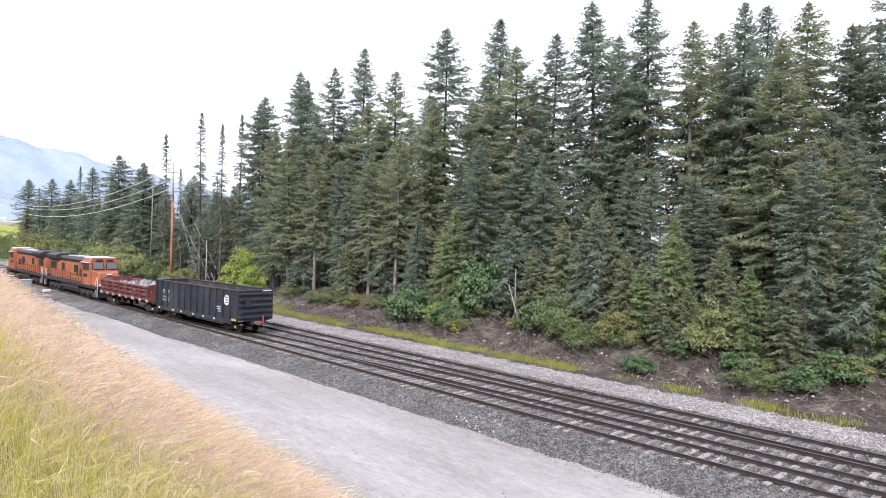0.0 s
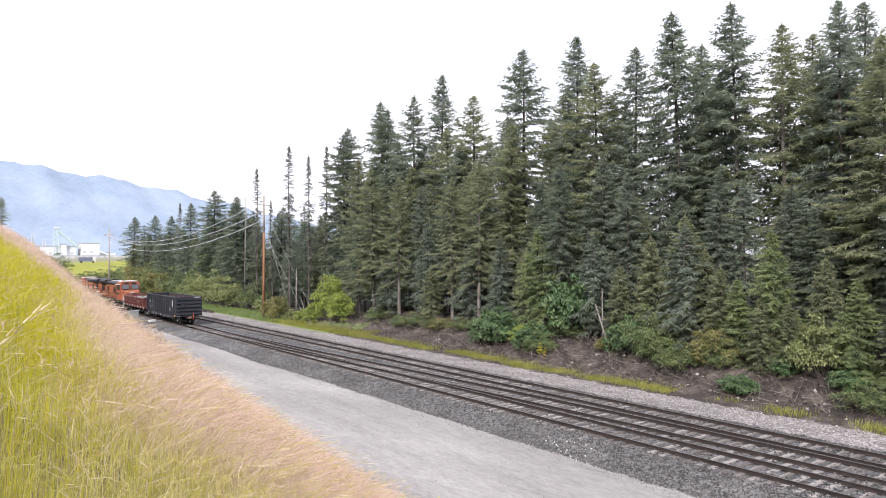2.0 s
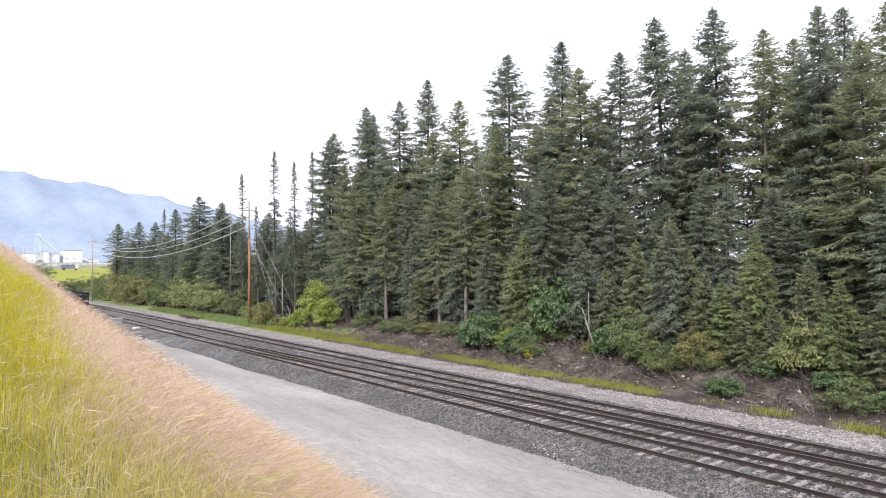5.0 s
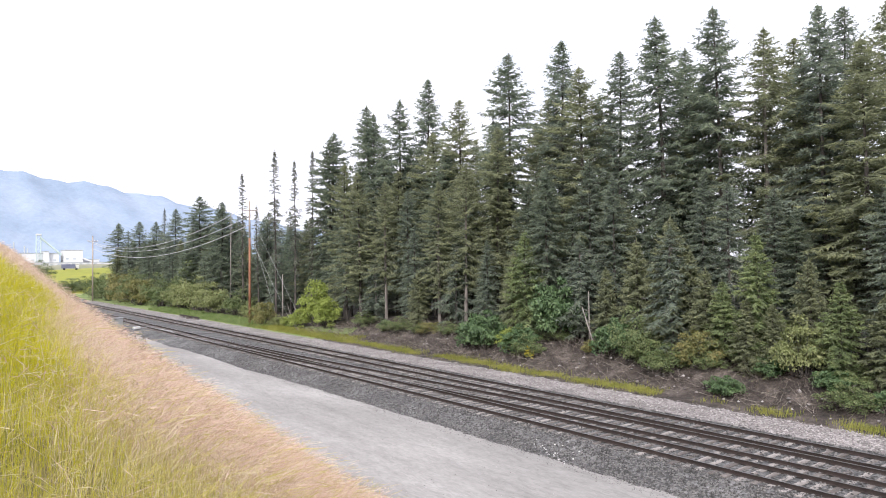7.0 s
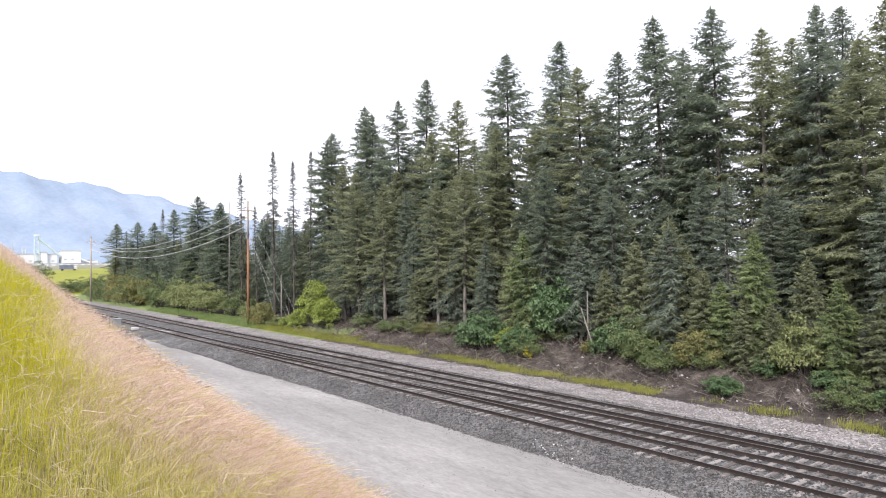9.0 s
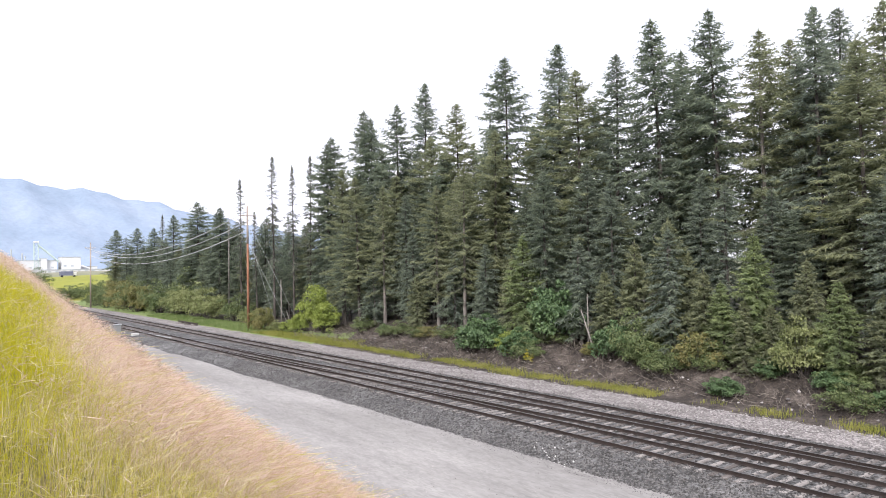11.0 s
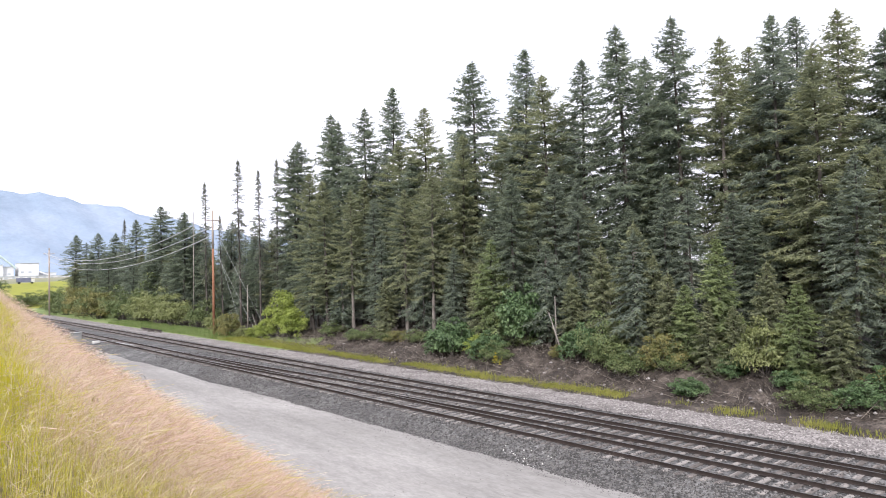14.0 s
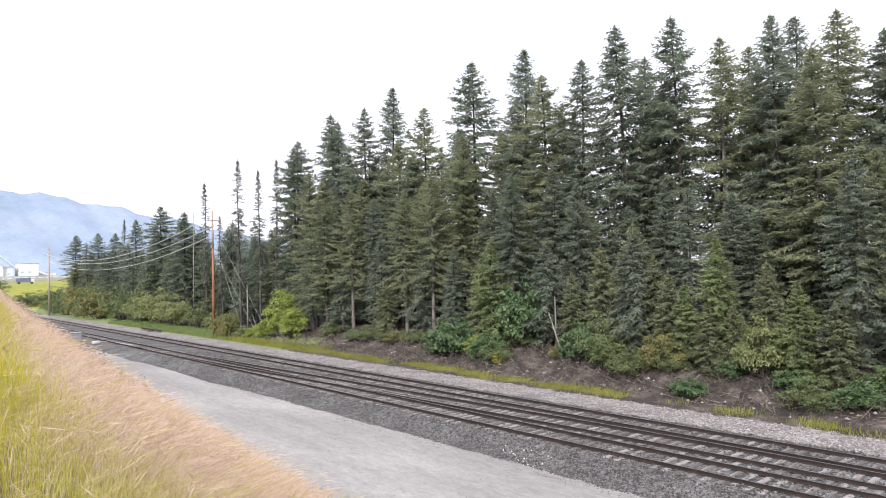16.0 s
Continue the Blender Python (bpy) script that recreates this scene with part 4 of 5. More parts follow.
# taller flowering stalks with heavy, nodding seed heads close to the camera
gx, gy, gu = hill_points(13000, 0.8, 18, 0.0, 11.5, 1.0)
tall_ = (np.hypot(gx, gy) > 2.8) & ((gx - 0.135 * gy > 0.0) | (rng.uniform(0, 1, len(gx)) < 0.30))
gx, gy = gx[tall_], gy[tall_]
grass("flowering_grass", gx, gy, 0.72, 0.0019, [M["grass_straw"], M["grass_pink"], M["grass_yellow"]], rng.integers(0, 3, len(gx)), "taller straw-coloured grass stalks with nodding seed heads", lean=0.6, heads=1.0, bend=0.85)


def weeds(count, name, label):
    """Dry branching stalks standing along the hill's far shoulder."""
    tris = []
    for k in range(count):
        y = rng.uniform(35, 120)
        x = float(toe_x(y)) - rng.uniform(0.0, 5.5)
        z = float(ground_z(x, y))
        h = rng.uniform(0.7, 1.5)
        p0, p1 = np.array([x, y, z]), np.array([x + rng.normal(0, 0.15), y + rng.normal(0, 0.15), z + h])
        w = np.array([0.022, -0.012, 0])
        tris += [(p0 - w, p0 + w, p1)]
        for b in range(7):
            o = p0 + (p1 - p0) * rng.uniform(0.35, 0.95)
            e = o + np.array([rng.normal(0, 0.22), rng.normal(0, 0.22), rng.uniform(0.05, 0.3)])
            tris.append((o - w * 0.8, o + w * 0.8, e))
    return tagged(new(name, tri_mesh(name, tris, [M["twig"]])), label, "weeds", kind="stuff")


weeds(420, "dry_weeds", "grey-brown dry branching weeds on the hill's shoulder")

# verge grass at the foot of the cut bank, and the meadow by the pole
gy = rng.uniform(6, 82, 24000)
gx = 36.7 + 0.012 * gy + rng.normal(0, 0.45, len(gy)) + 0.5 * ripple(gy, gy * 0, 0.35)
keep = ripple(gy * 1.0, gy * 0, 0.55) + rng.normal(0, 0.3, len(gy)) > np.where(gy < 25, 0.35, -0.35)
grass("verge_grass", gx[keep], gy[keep], 0.30, 0.016, [M["grass_strip"]], np.zeros(keep.sum(), int), "yellow-green grass strip at the foot of the bank", lean=0.5)
gy = rng.uniform(88, 142, 15000)
gx = rng.uniform(36.2, 41.0, len(gy))
grass("meadow_grass", gx, gy, 0.5, 0.03, [M["grass_meadow"]], np.zeros(len(gy), int), "fresh green grass beside the far track", lean=0.5)
gy = rng.uniform(64, 92, 7000)
gx = rng.uniform(36.3, 39.6, len(gy))
grass("tussock_grass", gx, gy, 0.42, 0.022, [M["grass_strip"]], np.zeros(len(gy), int), "yellowing grass by the foot of the pole", lean=0.5)
gx, gy = rng.uniform(12.0, 15.0, 260), rng.uniform(14, 40, 260)
gx = toe_x(gy) + 0.3 + np.abs(rng.normal(0, 0.5, 260))
grass("road_edge_weeds", gx, gy, 0.3, 0.008, [M["grass_straw"], M["grass_green"]], rng.integers(0, 2, 260), "sparse dry weeds at the road's edge", z_of=lambda x, y: x * 0 + ROAD_Z, heads=0.4)


# ---------------------------------------------------------------- distance
def mountain():
    """A long ridge across the valley, its haze painted into the colour."""
    rx = np.linspace(-2600, 2600, 150)
    skyline = np.interp(rx, [-2600, -1200, -500, 0, 198, 458, 600, 748, 920, 1051, 1217, 1500, 2000, 2600], [520, 600, 560, 500, 462, 420, 414, 388, 366, 332, 308, 250, 180, 120])
    skyline = skyline + 7 * np.sin(rx / 47.0) + 5 * np.sin(rx / 19.0 + 1)
    v, f = [], []
    rows = 26
    for j in range(rows):
        u = j / (rows - 1)
        for i, x in enumerate(rx):
            spur = 55 * math.sin(x / 120.0 + 2.2 * math.sin(u * 3)) * (1 - u) + 30 * math.sin(x / 51.0 + u * 4)
            v.append((x, 2700 + 800 * u + spur * (1 - u), -10 + (skyline[i] + 10) * u ** 0.85))
    n = len(rx)
    for j in range(rows - 1):
        for i in range(n - 1):
            f.append((j * n + i, j * n + i + 1, (j + 1) * n + i + 1, (j + 1) * n + i))
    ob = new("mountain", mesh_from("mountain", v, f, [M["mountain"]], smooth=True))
    tagged(ob, "long forested mountain ridge, coloured blue for distance haze", "mountain", kind="structure")


mountain()


def mill(x0, y0, z0):
    """A white industrial plant with silos, a tower and conveyors."""
    root = tagged(new("industrial_plant"), "white industrial plant with tower and conveyors", "industrial building")
    for ax, bx, ay, h in ((62, 87, 0, 11), (90, 103, -4, 13.5), (40, 60, 4, 7), (76, 80, -2, 12.5), (48, 122, -14, 3.5), (104, 116, 2, 6)):
        bm = box(bmesh.new(), ax, bx, y0 + ay, y0 + ay + 18, z0 - 4, z0 + h, 0.1)
        w = part("building", bm, M["white_wall"], root, "white clad building")
        bm = bmesh.new()
        box(bm, ax - 0.3, bx + 0.3, y0 + ay - 0.3, y0 + ay + 18.3, z0 + h, z0 + h + 0.5)
        part("roof", bm, M["far_metal"], w)
        for k in range(int((bx - ax) // 5)):
            bm = box(bmesh.new(), ax + 1 + 5 * k, ax + 3 + 5 * k, y0 + ay - 0.12, y0 + ay + 0.1, z0 + h * 0.45, z0 + h * 0.45 + 1.4)
            part("window", bm, M["far_metal"], w)
    for k in range(3):
        bm = rod(bmesh.new(), (107 + 5 * k, y0, z0 - 4), (107 + 5 * k, y0, z0 + 4 - k), 2.2, 16)
        part("silo", bm, M["white_wall"], root)
    bm = bmesh.new()
    for dx in (-1.5, 1.5):
        for dy in (-1.5, 1.5):
            rod(bm, (73 + dx, y0 + dy, z0), (73 + dx, y0 + dy, z0 + 25), 0.25, 6)
    for k in range(7):
        z = z0 + 3.5 * k
        rod(bm, (71.5, y0 - 1.5, z), (74.5, y0 - 1.5, z + 3.5), 0.15, 5)
        rod(bm, (74.5, y0 - 1.5, z), (71.5, y0 - 1.5, z), 0.15, 5)
    part("tower_frame", bm, M["far_green"], root)
    part("tower_head", box(bmesh.new(), 71.2, 74.8, y0 - 1.5, y0 + 1.5, z0 + 25, z0 + 26.2, 0.1), M["white_wall"], root)
    bm = rod(bmesh.new(), (74, y0 - 3, z0 + 23), (88, y0 - 3, z0 + 10), 0.8, 6)
    part("conveyor", bm, M["far_green"], root)
    bm = rod(bmesh.new(), (103, y0 - 3, z0 + 7), (118, y0 - 3, z0 + 1), 0.7, 6)
    part("conveyor", bm, M["white_wall"], root)
    for x, h in ((64, 17), (66, 15), (57, 20)):
        part("stack", rod(bmesh.new(), (x, y0 + 3, z0), (x, y0 + 3, z0 + h), 0.5, 8), M["far_metal"], root)
    return root


mill(0, 600, 9.0)


def parked_truck():
    x, y = 66.7, 428.0
    z = float(ground_z(x, y))
    root = tagged(new("parked_truck"), "blue-grey box truck parked by the field", "truck")
    root.matrix_basis = pose(x, y, z)
    part("cargo_box", box(bmesh.new(), -3.5, 3.2, -1.2, 1.2, 0.9, 3.2, 0.08), M["truck_blue"], root)
    part("cab", box(bmesh.new(), 3.4, 5.2, -1.1, 1.1, 0.6, 2.6, 0.2), M["white_paint"], root)
    for wx in (-2.2, 3.9):
        for wy in (-1.1, 1.1):
            part("wheel", rod(bmesh.new(), (wx, wy - 0.15, 0.5), (wx, wy + 0.15, 0.5), 0.5, 12), M["black_paint"], root)
    return root


parked_truck()


# ---------------------------------------------------------------- line side things
def utility_pole(x, y, top, mat, label, arm=True):
    z = float(ground_z(x, y)) - 0.3
    root = tagged(new("utility_pole"), label, "utility pole")
    root.matrix_basis = pose(x, y, z)
    h = top - z
    cut = 0.70 if mat == "pole" else 0.98
    part("shaft", rod(bmesh.new(), (0, 0, 0), (0.05 * cut, 0, h * cut), 0.20, 12, 0.15), M[mat], root, smooth=True)
    part("shaft_top", rod(bmesh.new(), (0.05 * cut, 0, h * cut), (0.05, 0, h), 0.15, 12, 0.12), M["pole_grey"], root, "weathered grey upper shaft", smooth=True)
    if arm:
        part("crossarm", box(bmesh.new(), -1.25, 1.25, -0.17, -0.05, h - 1.5, h - 1.36, 0.01), M["pole_grey"], root)
        for k in (-1.1, 0.45, 1.1):
            part("insulator", rod(bmesh.new(), (k, -0.11, h - 1.36), (k, -0.11, h - 1.14), 0.055, 8, 0.03), M["white_paint"], root)
        bm = rod(bmesh.new(), (-0.8, -0.06, h - 1.42), (0, -0.12, h - 2.1), 0.02, 5)
        part("brace", bm, M["silver"], root)
        bm = rod(bmesh.new(), (0.8, -0.06, h - 1.42), (0, -0.12, h - 2.1), 0.02, 5)
        part("brace", bm, M["silver"], root)
    return root


utility_pole(37.91, 93.96, 17.6, "pole", "tall reddish wooden utility pole beside the meadow")
utility_pole(35.1, 190.4, 16.4, "pole_grey", "grey-brown wooden utility pole by the far track")


def cable(a, b, sag, r, label, steps=26):
    cu = bpy.data.curves.new("cable", "CURVE")
    cu.dimensions = "3D"
    cu.bevel_depth, cu.bevel_resolution = r, 1
    sp = cu.splines.new("POLY")
    sp.points.add(steps)
    a, b = Vector(a), Vector(b)
    for k in range(steps + 1):
        u = k / steps
        p = a.lerp(b, u)
        sp.points[k].co = (p.x, p.y, p.z - sag * 4 * u * (1 - u), 1)
    cu.materials.append(M["wire"])
    return tagged(new("cable", cu), label, "cable", group="overhead cables")


cable((36.7, 93.96, 16.2), (34.0, 190.4, 15.2), 3.6, 0.045, "grey sagging overhead cable between the poles")
cable((38.4, 93.96, 15.6), (35.55, 190.4, 14.2), 3.4, 0.045, "grey sagging overhead cable between the poles")
cable((38.0, 93.96, 14.1), (35.2, 190.4, 13.0), 3.4, 0.05, "grey sagging overhead cable between the poles")
cable((37.9, 93.96, 15.8), (43.5, 89.0, 0.2), 0.0, 0.016, "taut guy wire from the pole to the ground", 2)
cable((37.9, 93.96, 14.1), (41.0, 91.0, -0.2), 0.0, 0.016, "taut guy wire from the pole to the ground", 2)
cable((37.9, 93.96, 12.5), (42.2, 89.5, 0.0), 0.0, 0.016, "taut guy wire from the pole to the ground", 2)


def dead_stem(x, y, h, lx, ly, label, r=0.10):
    z = float(ground_z(x, y)) - 0.2
    root = tagged(new("dead_tree"), label, "dead tree", group="bare trunks")
    root.matrix_basis = pose(x, y, z)
    part("trunk", rod(bmesh.new(), (0, 0, 0), (lx, ly, h), r, 8, r * 0.4), M["bark_pale"], root, smooth=True)
    for k in range(4):
        u = 0.35 + 0.15 * k
        a = k * 2.1 + x
        part("branch", rod(bmesh.new(), (lx * u, ly * u, h * u), (lx * u + 0.7 * math.cos(a), ly * u + 0.7 * math.sin(a), h * u + 0.25), 0.025, 5, 0.006), M["bark_pale"], root)
    return root


dead_stem(41.0, 89.5, 7.4, 0.0, 0.0, "pale broken-off dead trunk among shrubs", 0.13)
dead_stem(41.4, 33.6, 3.6, -0.2, 1.2, "thin pale leaning trunk at the wood's edge", 0.09)
dead_stem(41.8, 34.6, 4.6, 0.1, 0.1, "thin pale upright trunk at the wood's edge", 0.08)
dead_stem(46.0, 123.3, 20.5, 0.3, 0.2, "tall thin grey dead trunk in the wood", 0.13)
dead_stem(40.3, 92.0, 3.2, 0.2, 1.6, "short pale leaning dead stem by the meadow", 0.06)
dead_stem(40.6, 85.0, 3.4, -0.2, 1.8, "short pale leaning dead stem by the meadow", 0.06)
dead_stem(42.6, 41.0, 6.5, 0.3, -0.4, "thin pale upright trunk at the wood's edge", 0.08)


def signal_cabinet(x, y):
    root = tagged(new("signal_cabinet"), "silver metal equipment cabinet beside the road", "cabinet")
    root.matrix_basis = pose(x, y, -0.78, 0, 0, 8)
    part("body", box(bmesh.new(), -0.55, 0.55, -0.4, 0.4, 0.25, 2.35, 0.03), M["cabinet"], root)
    part("roof", box(bmesh.new(), -0.62, 0.62, -0.47, 0.47, 2.35, 2.45, 0.03), M["cabinet"], root)
    part("base", box(bmesh.new(), -0.6, 0.6, -0.45, 0.45, 0, 0.25), M["white_stone"], root)
    d = part("door", box(bmesh.new(), -0.5, 0.5, -0.43, -0.40, 0.35, 2.25, 0.008), M["cabinet"], root)
    part("handle", box(bmesh.new(), 0.36, 0.40, -0.47, -0.43, 1.2, 1.45), M["black_paint"], d)
    return root


signal_cabinet(19.9, 92.6)
stones("rubble_pile", 14, 20.4, 21.9, 90, 97, 0.16, M["stone_light"], "pale rubble beside the cabinet", near=False, z_of=lambda x, y: x * 0 - 0.6)
stones("grey_rubble", 60, 18.6, 22.5, 82, 98, 0.16, M["stone_light"], "grey rubble beside the cabinet", near=False, z_of=lambda x, y: x * 0 - 0.65)


def switch_cover():
    root = tagged(new("switch_cover"), "long white cover beside the switch rails", "switch cover")
    root.matrix_basis = pose(25.05, 91.8, -0.165, 0, 0, 5.0)
    part("plank", box(bmesh.new(), -0.10, 0.10, -3.7, 3.7, 0.0, 0.06, 0.02), M["silver"], root)
    part("motor_box", box(bmesh.new(), -1.9, -1.0, 4.75, 5.3, -0.12, 0.22, 0.05), M["white_paint"], root, "white switch machine box")
    part("throw_rod", rod(bmesh.new(), (-1.0, 5.0, 0.06), (0.9, 5.0, 0.03), 0.035, 8), M["silver"], root)
    return root


switch_cover()


def spare_rail():
    root = tagged(new("spare_rail"), "dark spare rail lying on short timber blocks", "rail")
    root.matrix_basis = pose(34.9, 112, float(ground_z(34.9, 112)), 0, 0, 0)
    part("bar", box(bmesh.new(), -0.09, 0.09, -4.8, 4.8, 0.45, 0.66, 0.02), M["rail_side"], root)
    for k in (-3.4, 0, 3.4):
        part("block", box(bmesh.new(), -0.5, 0.5, k - 0.14, k + 0.14, 0.0, 0.45, 0.02), M["tie"], root)
    return root


spare_rail()


# ---------------------------------------------------------------- train
def wheelset(parent, y, r=0.46):
    """An axle with two flanged wheels, a part of its truck."""
    bm = bmesh.new()
    rod(bm, (-0.85, 0, 0), (0.85, 0, 0), 0.08, 10)
    for s in (-1, 1):
        rod(bm, (s * 0.70, 0, 0), (s * 0.83, 0, 0), r, 20)
        rod(bm, (s * 0.665, 0, 0), (s * 0.70, 0, 0), r + 0.03, 20)
    ob = part("wheelset", bm, M["grime"], parent)
    ob.matrix_basis = pose(0, y, r)
    return ob


def freight_truck(parent, y, wheels):
    bm = bmesh.new()
    for s in (-1, 1):
        prism(bm, ((s * 0.93, 0.30), (s * 1.08, 0.30), (s * 1.08, 0.62), (s * 0.93, 0.62)), -1.1, 1.1)
        box(bm, s * 1.0 - 0.09, s * 1.0 + 0.09, -0.45, 0.45, 0.22, 0.80, 0.03)
    box(bm, -1.05, 1.05, -0.22, 0.22, 0.45, 0.85, 0.03)
    tr = part("truck", bm, M["grime"], parent, "grimy cast steel truck")
    tr.matrix_basis = pose(0, y, 0)
    for wy in (-0.89, 0.89):
        wheels.append(wheelset(tr, wy))
        for s in (-1, 1):
            part("bearing_cap", rod(bmesh.new(), (s * 1.07, wy, 0.46), (s * 1.14, wy, 0.46), 0.11, 12), M["silver"] if wy < 0 else M["grime"], tr)
    return tr


def coupler(parent, y, s):
    bm = bmesh.new()
    box(bm, -0.12, 0.12, min(y, y + s * 0.6), max(y, y + s * 0.6), 0.75, 0.98, 0.03)
    box(bm, -0.2, 0.2, min(y + s * 0.5, y + s * 0.75), max(y + s * 0.5, y + s * 0.75), 0.70, 1.03, 0.06)
    return part("coupler", bm, M["rust"], parent, "rusty knuckle coupler")


def gondola(wheels):
    g = tagged(new("gondola_car"), "empty slate-black open gondola freight car with ribbed sides", "freight car")
    hl, w, z0, z1 = 7.35, 1.5, 1.02, 3.36
    for s in (-1, 1):
        bm = box(bmesh.new(), s * w - 0.02, s * w + 0.02, -hl, hl, z0, z1)
        side = part("side_wall", bm, M["slate"], g)
        part("top_chord", box(bmesh.new(), s * w - 0.09, s * w + 0.09, -hl - 0.05, hl + 0.05, z1 - 0.02, z1 + 0.12, 0.02), M["slate"], side)
        part("side_sill", box(bmesh.new(), s * (w + 0.03) - 0.07, s * (w + 0.03) + 0.07, -hl + 0.9, hl - 0.9, z0 - 0.28, z0 + 0.06, 0.02), M["slate"], side)
        for k in range(14):
            y = -hl + 0.12 + k * (2 * hl - 0.24) / 13
            bm = prism(bmesh.new(), ((s * (w + 0.02), z0), (s * (w + 0.14), z0 + 0.1), (s * (w + 0.10), z1 - 0.02), (s * (w + 0.02), z1 - 0.02)), y - 0.08, y + 0.08)
            part("rib", bm, M["slate"], side)
        # plain shapes standing in for the marks on the side
        part("round_mark", rod(bmesh.new(), (s * (w + 0.022), -hl + 1.78, 2.58), (s * (w + 0.034), -hl + 1.78, 2.58), 0.42, 24), M["white_paint"], side, "white round mark")
        bm = bmesh.new()
        for k in range(3):
            box(bm, s * (w + 0.038) - 0.003, s * (w + 0.038) + 0.003, -hl + 1.56, -hl + 2.0, 2.36 + 0.2 * k, 2.44 + 0.2 * k)
        part("mark_bars", bm, M["slate"], side)
        bm = bmesh.new()
        for a, b, c, d in ((4.7, 5.15, 2.55, 2.62), (4.7, 4.78, 2.25, 2.62), (5.07, 5.15, 2.25, 2.62), (5.55, 6.0, 2.55, 2.62), (5.55, 5.63, 2.25, 2.62), (5.92, 6.0, 2.25, 2.62),
                           (4.7, 6.0, 1.62, 1.69), (4.7, 4.78, 1.62, 2.1), (5.92, 6.0, 1.62, 2.1), (5.0, 5.7, 1.95, 2.02), (5.3, 5.38, 1.7, 2.1)):
            box(bm, s * (w + 0.026) - 0.004, s * (w + 0.026) + 0.004, a, b, c, d)
        part("lettering_bars", bm, M["silver"], side, "faded grey lettering bars")
        bm = bmesh.new()
        for y in (-3.9, -2.0, -0.2, 2.0, 3.6, 6.4):
            box(bm, s * (w + 0.105) - 0.004, s * (w + 0.105) + 0.004, y, y + 0.28, z0 - 0.16, z0 - 0.02)
        part("reflector_strips", bm, M["white_paint"], side)
        part("corner_mark", box(bmesh.new(), s * (w + 0.15) - 0.01, s * (w + 0.15) + 0.01, -hl + 0.1, -hl + 0.75, z0 + 0.02, z0 + 0.2), M["yellow_paint"], side, "yellow corner mark")
        bm = bmesh.new()
        for k in range(3):
            box(bm, s * (w + 0.03) - 0.004, s * (w + 0.03) + 0.004, -hl + 2.7, -hl + 3.5 - 0.2 * k, 1.9 - 0.18 * k, 1.99 - 0.18 * k)
        part("data_bars", bm, M["silver"], side)
    for s in (-1, 1):
        end = part("end_wall", box(bmesh.new(), -w, w, s * hl - 0.03, s * hl + 0.03, z0, z1), M["slate"], g)
        for k in range(5):
            z = z0 + 0.14 + k * 0.46
            bm = bmesh.new()
            prof = ((0.03, z), (0.17, z + 0.08), (0.17, z + 0.20), (0.03, z + 0.28))
            va = [bm.verts.new((-w, s * (hl + d), zz)) for d, zz in prof]
            vb = [bm.verts.new((w, s * (hl + d), zz)) for d, zz in prof]
            for i in range(3):
                bm.faces.new((va[i], va[i + 1], vb[i + 1], vb[i]))
            bm.faces.new(va)
            bm.faces.new(vb)
            bmesh.ops.recalc_face_normals(bm, faces=bm.faces[:])
            part("end_rib", bm, M["slate"], end)
        part("end_chord", box(bmesh.new(), -w - 0.08, w + 0.08, s * hl - 0.08, s * hl + 0.14, z1 - 0.02, z1 + 0.12, 0.02), M["slate"], end)
        part("plate", box(bmesh.new(), 0.55, 1.35, s * (hl + 0.15) - 0.006, s * (hl + 0.15) + 0.006, z1 + 0.0, z1 + 0.08), M["white_paint"], end)
        coupler(g, s * hl, s)
        bm = bmesh.new()
        for q in (-1, 1):
            for k in range(4):
                rod(bm, (q * 1.15, s * (hl + 0.09), 0.75 + k * 0.3), (q * 1.5, s * (hl + 0.09), 0.75 + k * 0.3), 0.015, 5)
        part("grab_irons", bm, M["silver"], end)
    part("floor", box(bmesh.new(), -w, w, -hl, hl, z0 - 0.04, z0 + 0.03), M["dark_rust"], g, "rusty steel floor")
    for s in (-1, 1):
        part("lining", box(bmesh.new(), s * (w - 0.05) - 0.015, s * (w - 0.05) + 0.015, -hl + 0.05, hl - 0.05, z0 + 0.03, z1 - 0.03), M["dark_rust"], g, "dark rusty inner plate")
    part("centre_sill", box(bmesh.new(), -0.3, 0.3, -hl, hl, 0.66, 0.98, 0.02), M["grime"], g)
    for y in (-5.3, 5.3):
        freight_truck(g, y, wheels)
    bm = rod(bmesh.new(), (0.42, -hl - 0.5, 0.65), (0.42, -hl - 0.5, 1.45), 0.055, 8)
    part("end_marker", bm, M["red_flag"], g, "red end-of-train marker")
    part("brake_wheel", rod(bmesh.new(), (-0.8, -hl - 0.2, 2.4), (-0.8, -hl - 0.26, 2.4), 0.26, 16), M["slate"], g)
    bm = rod(bmesh.new(), (0.35, -hl, 0.85), (0.55, -hl - 0.6, 0.35), 0.04, 6)
    part("air_hose", bm, M["rust"], g)
    return g


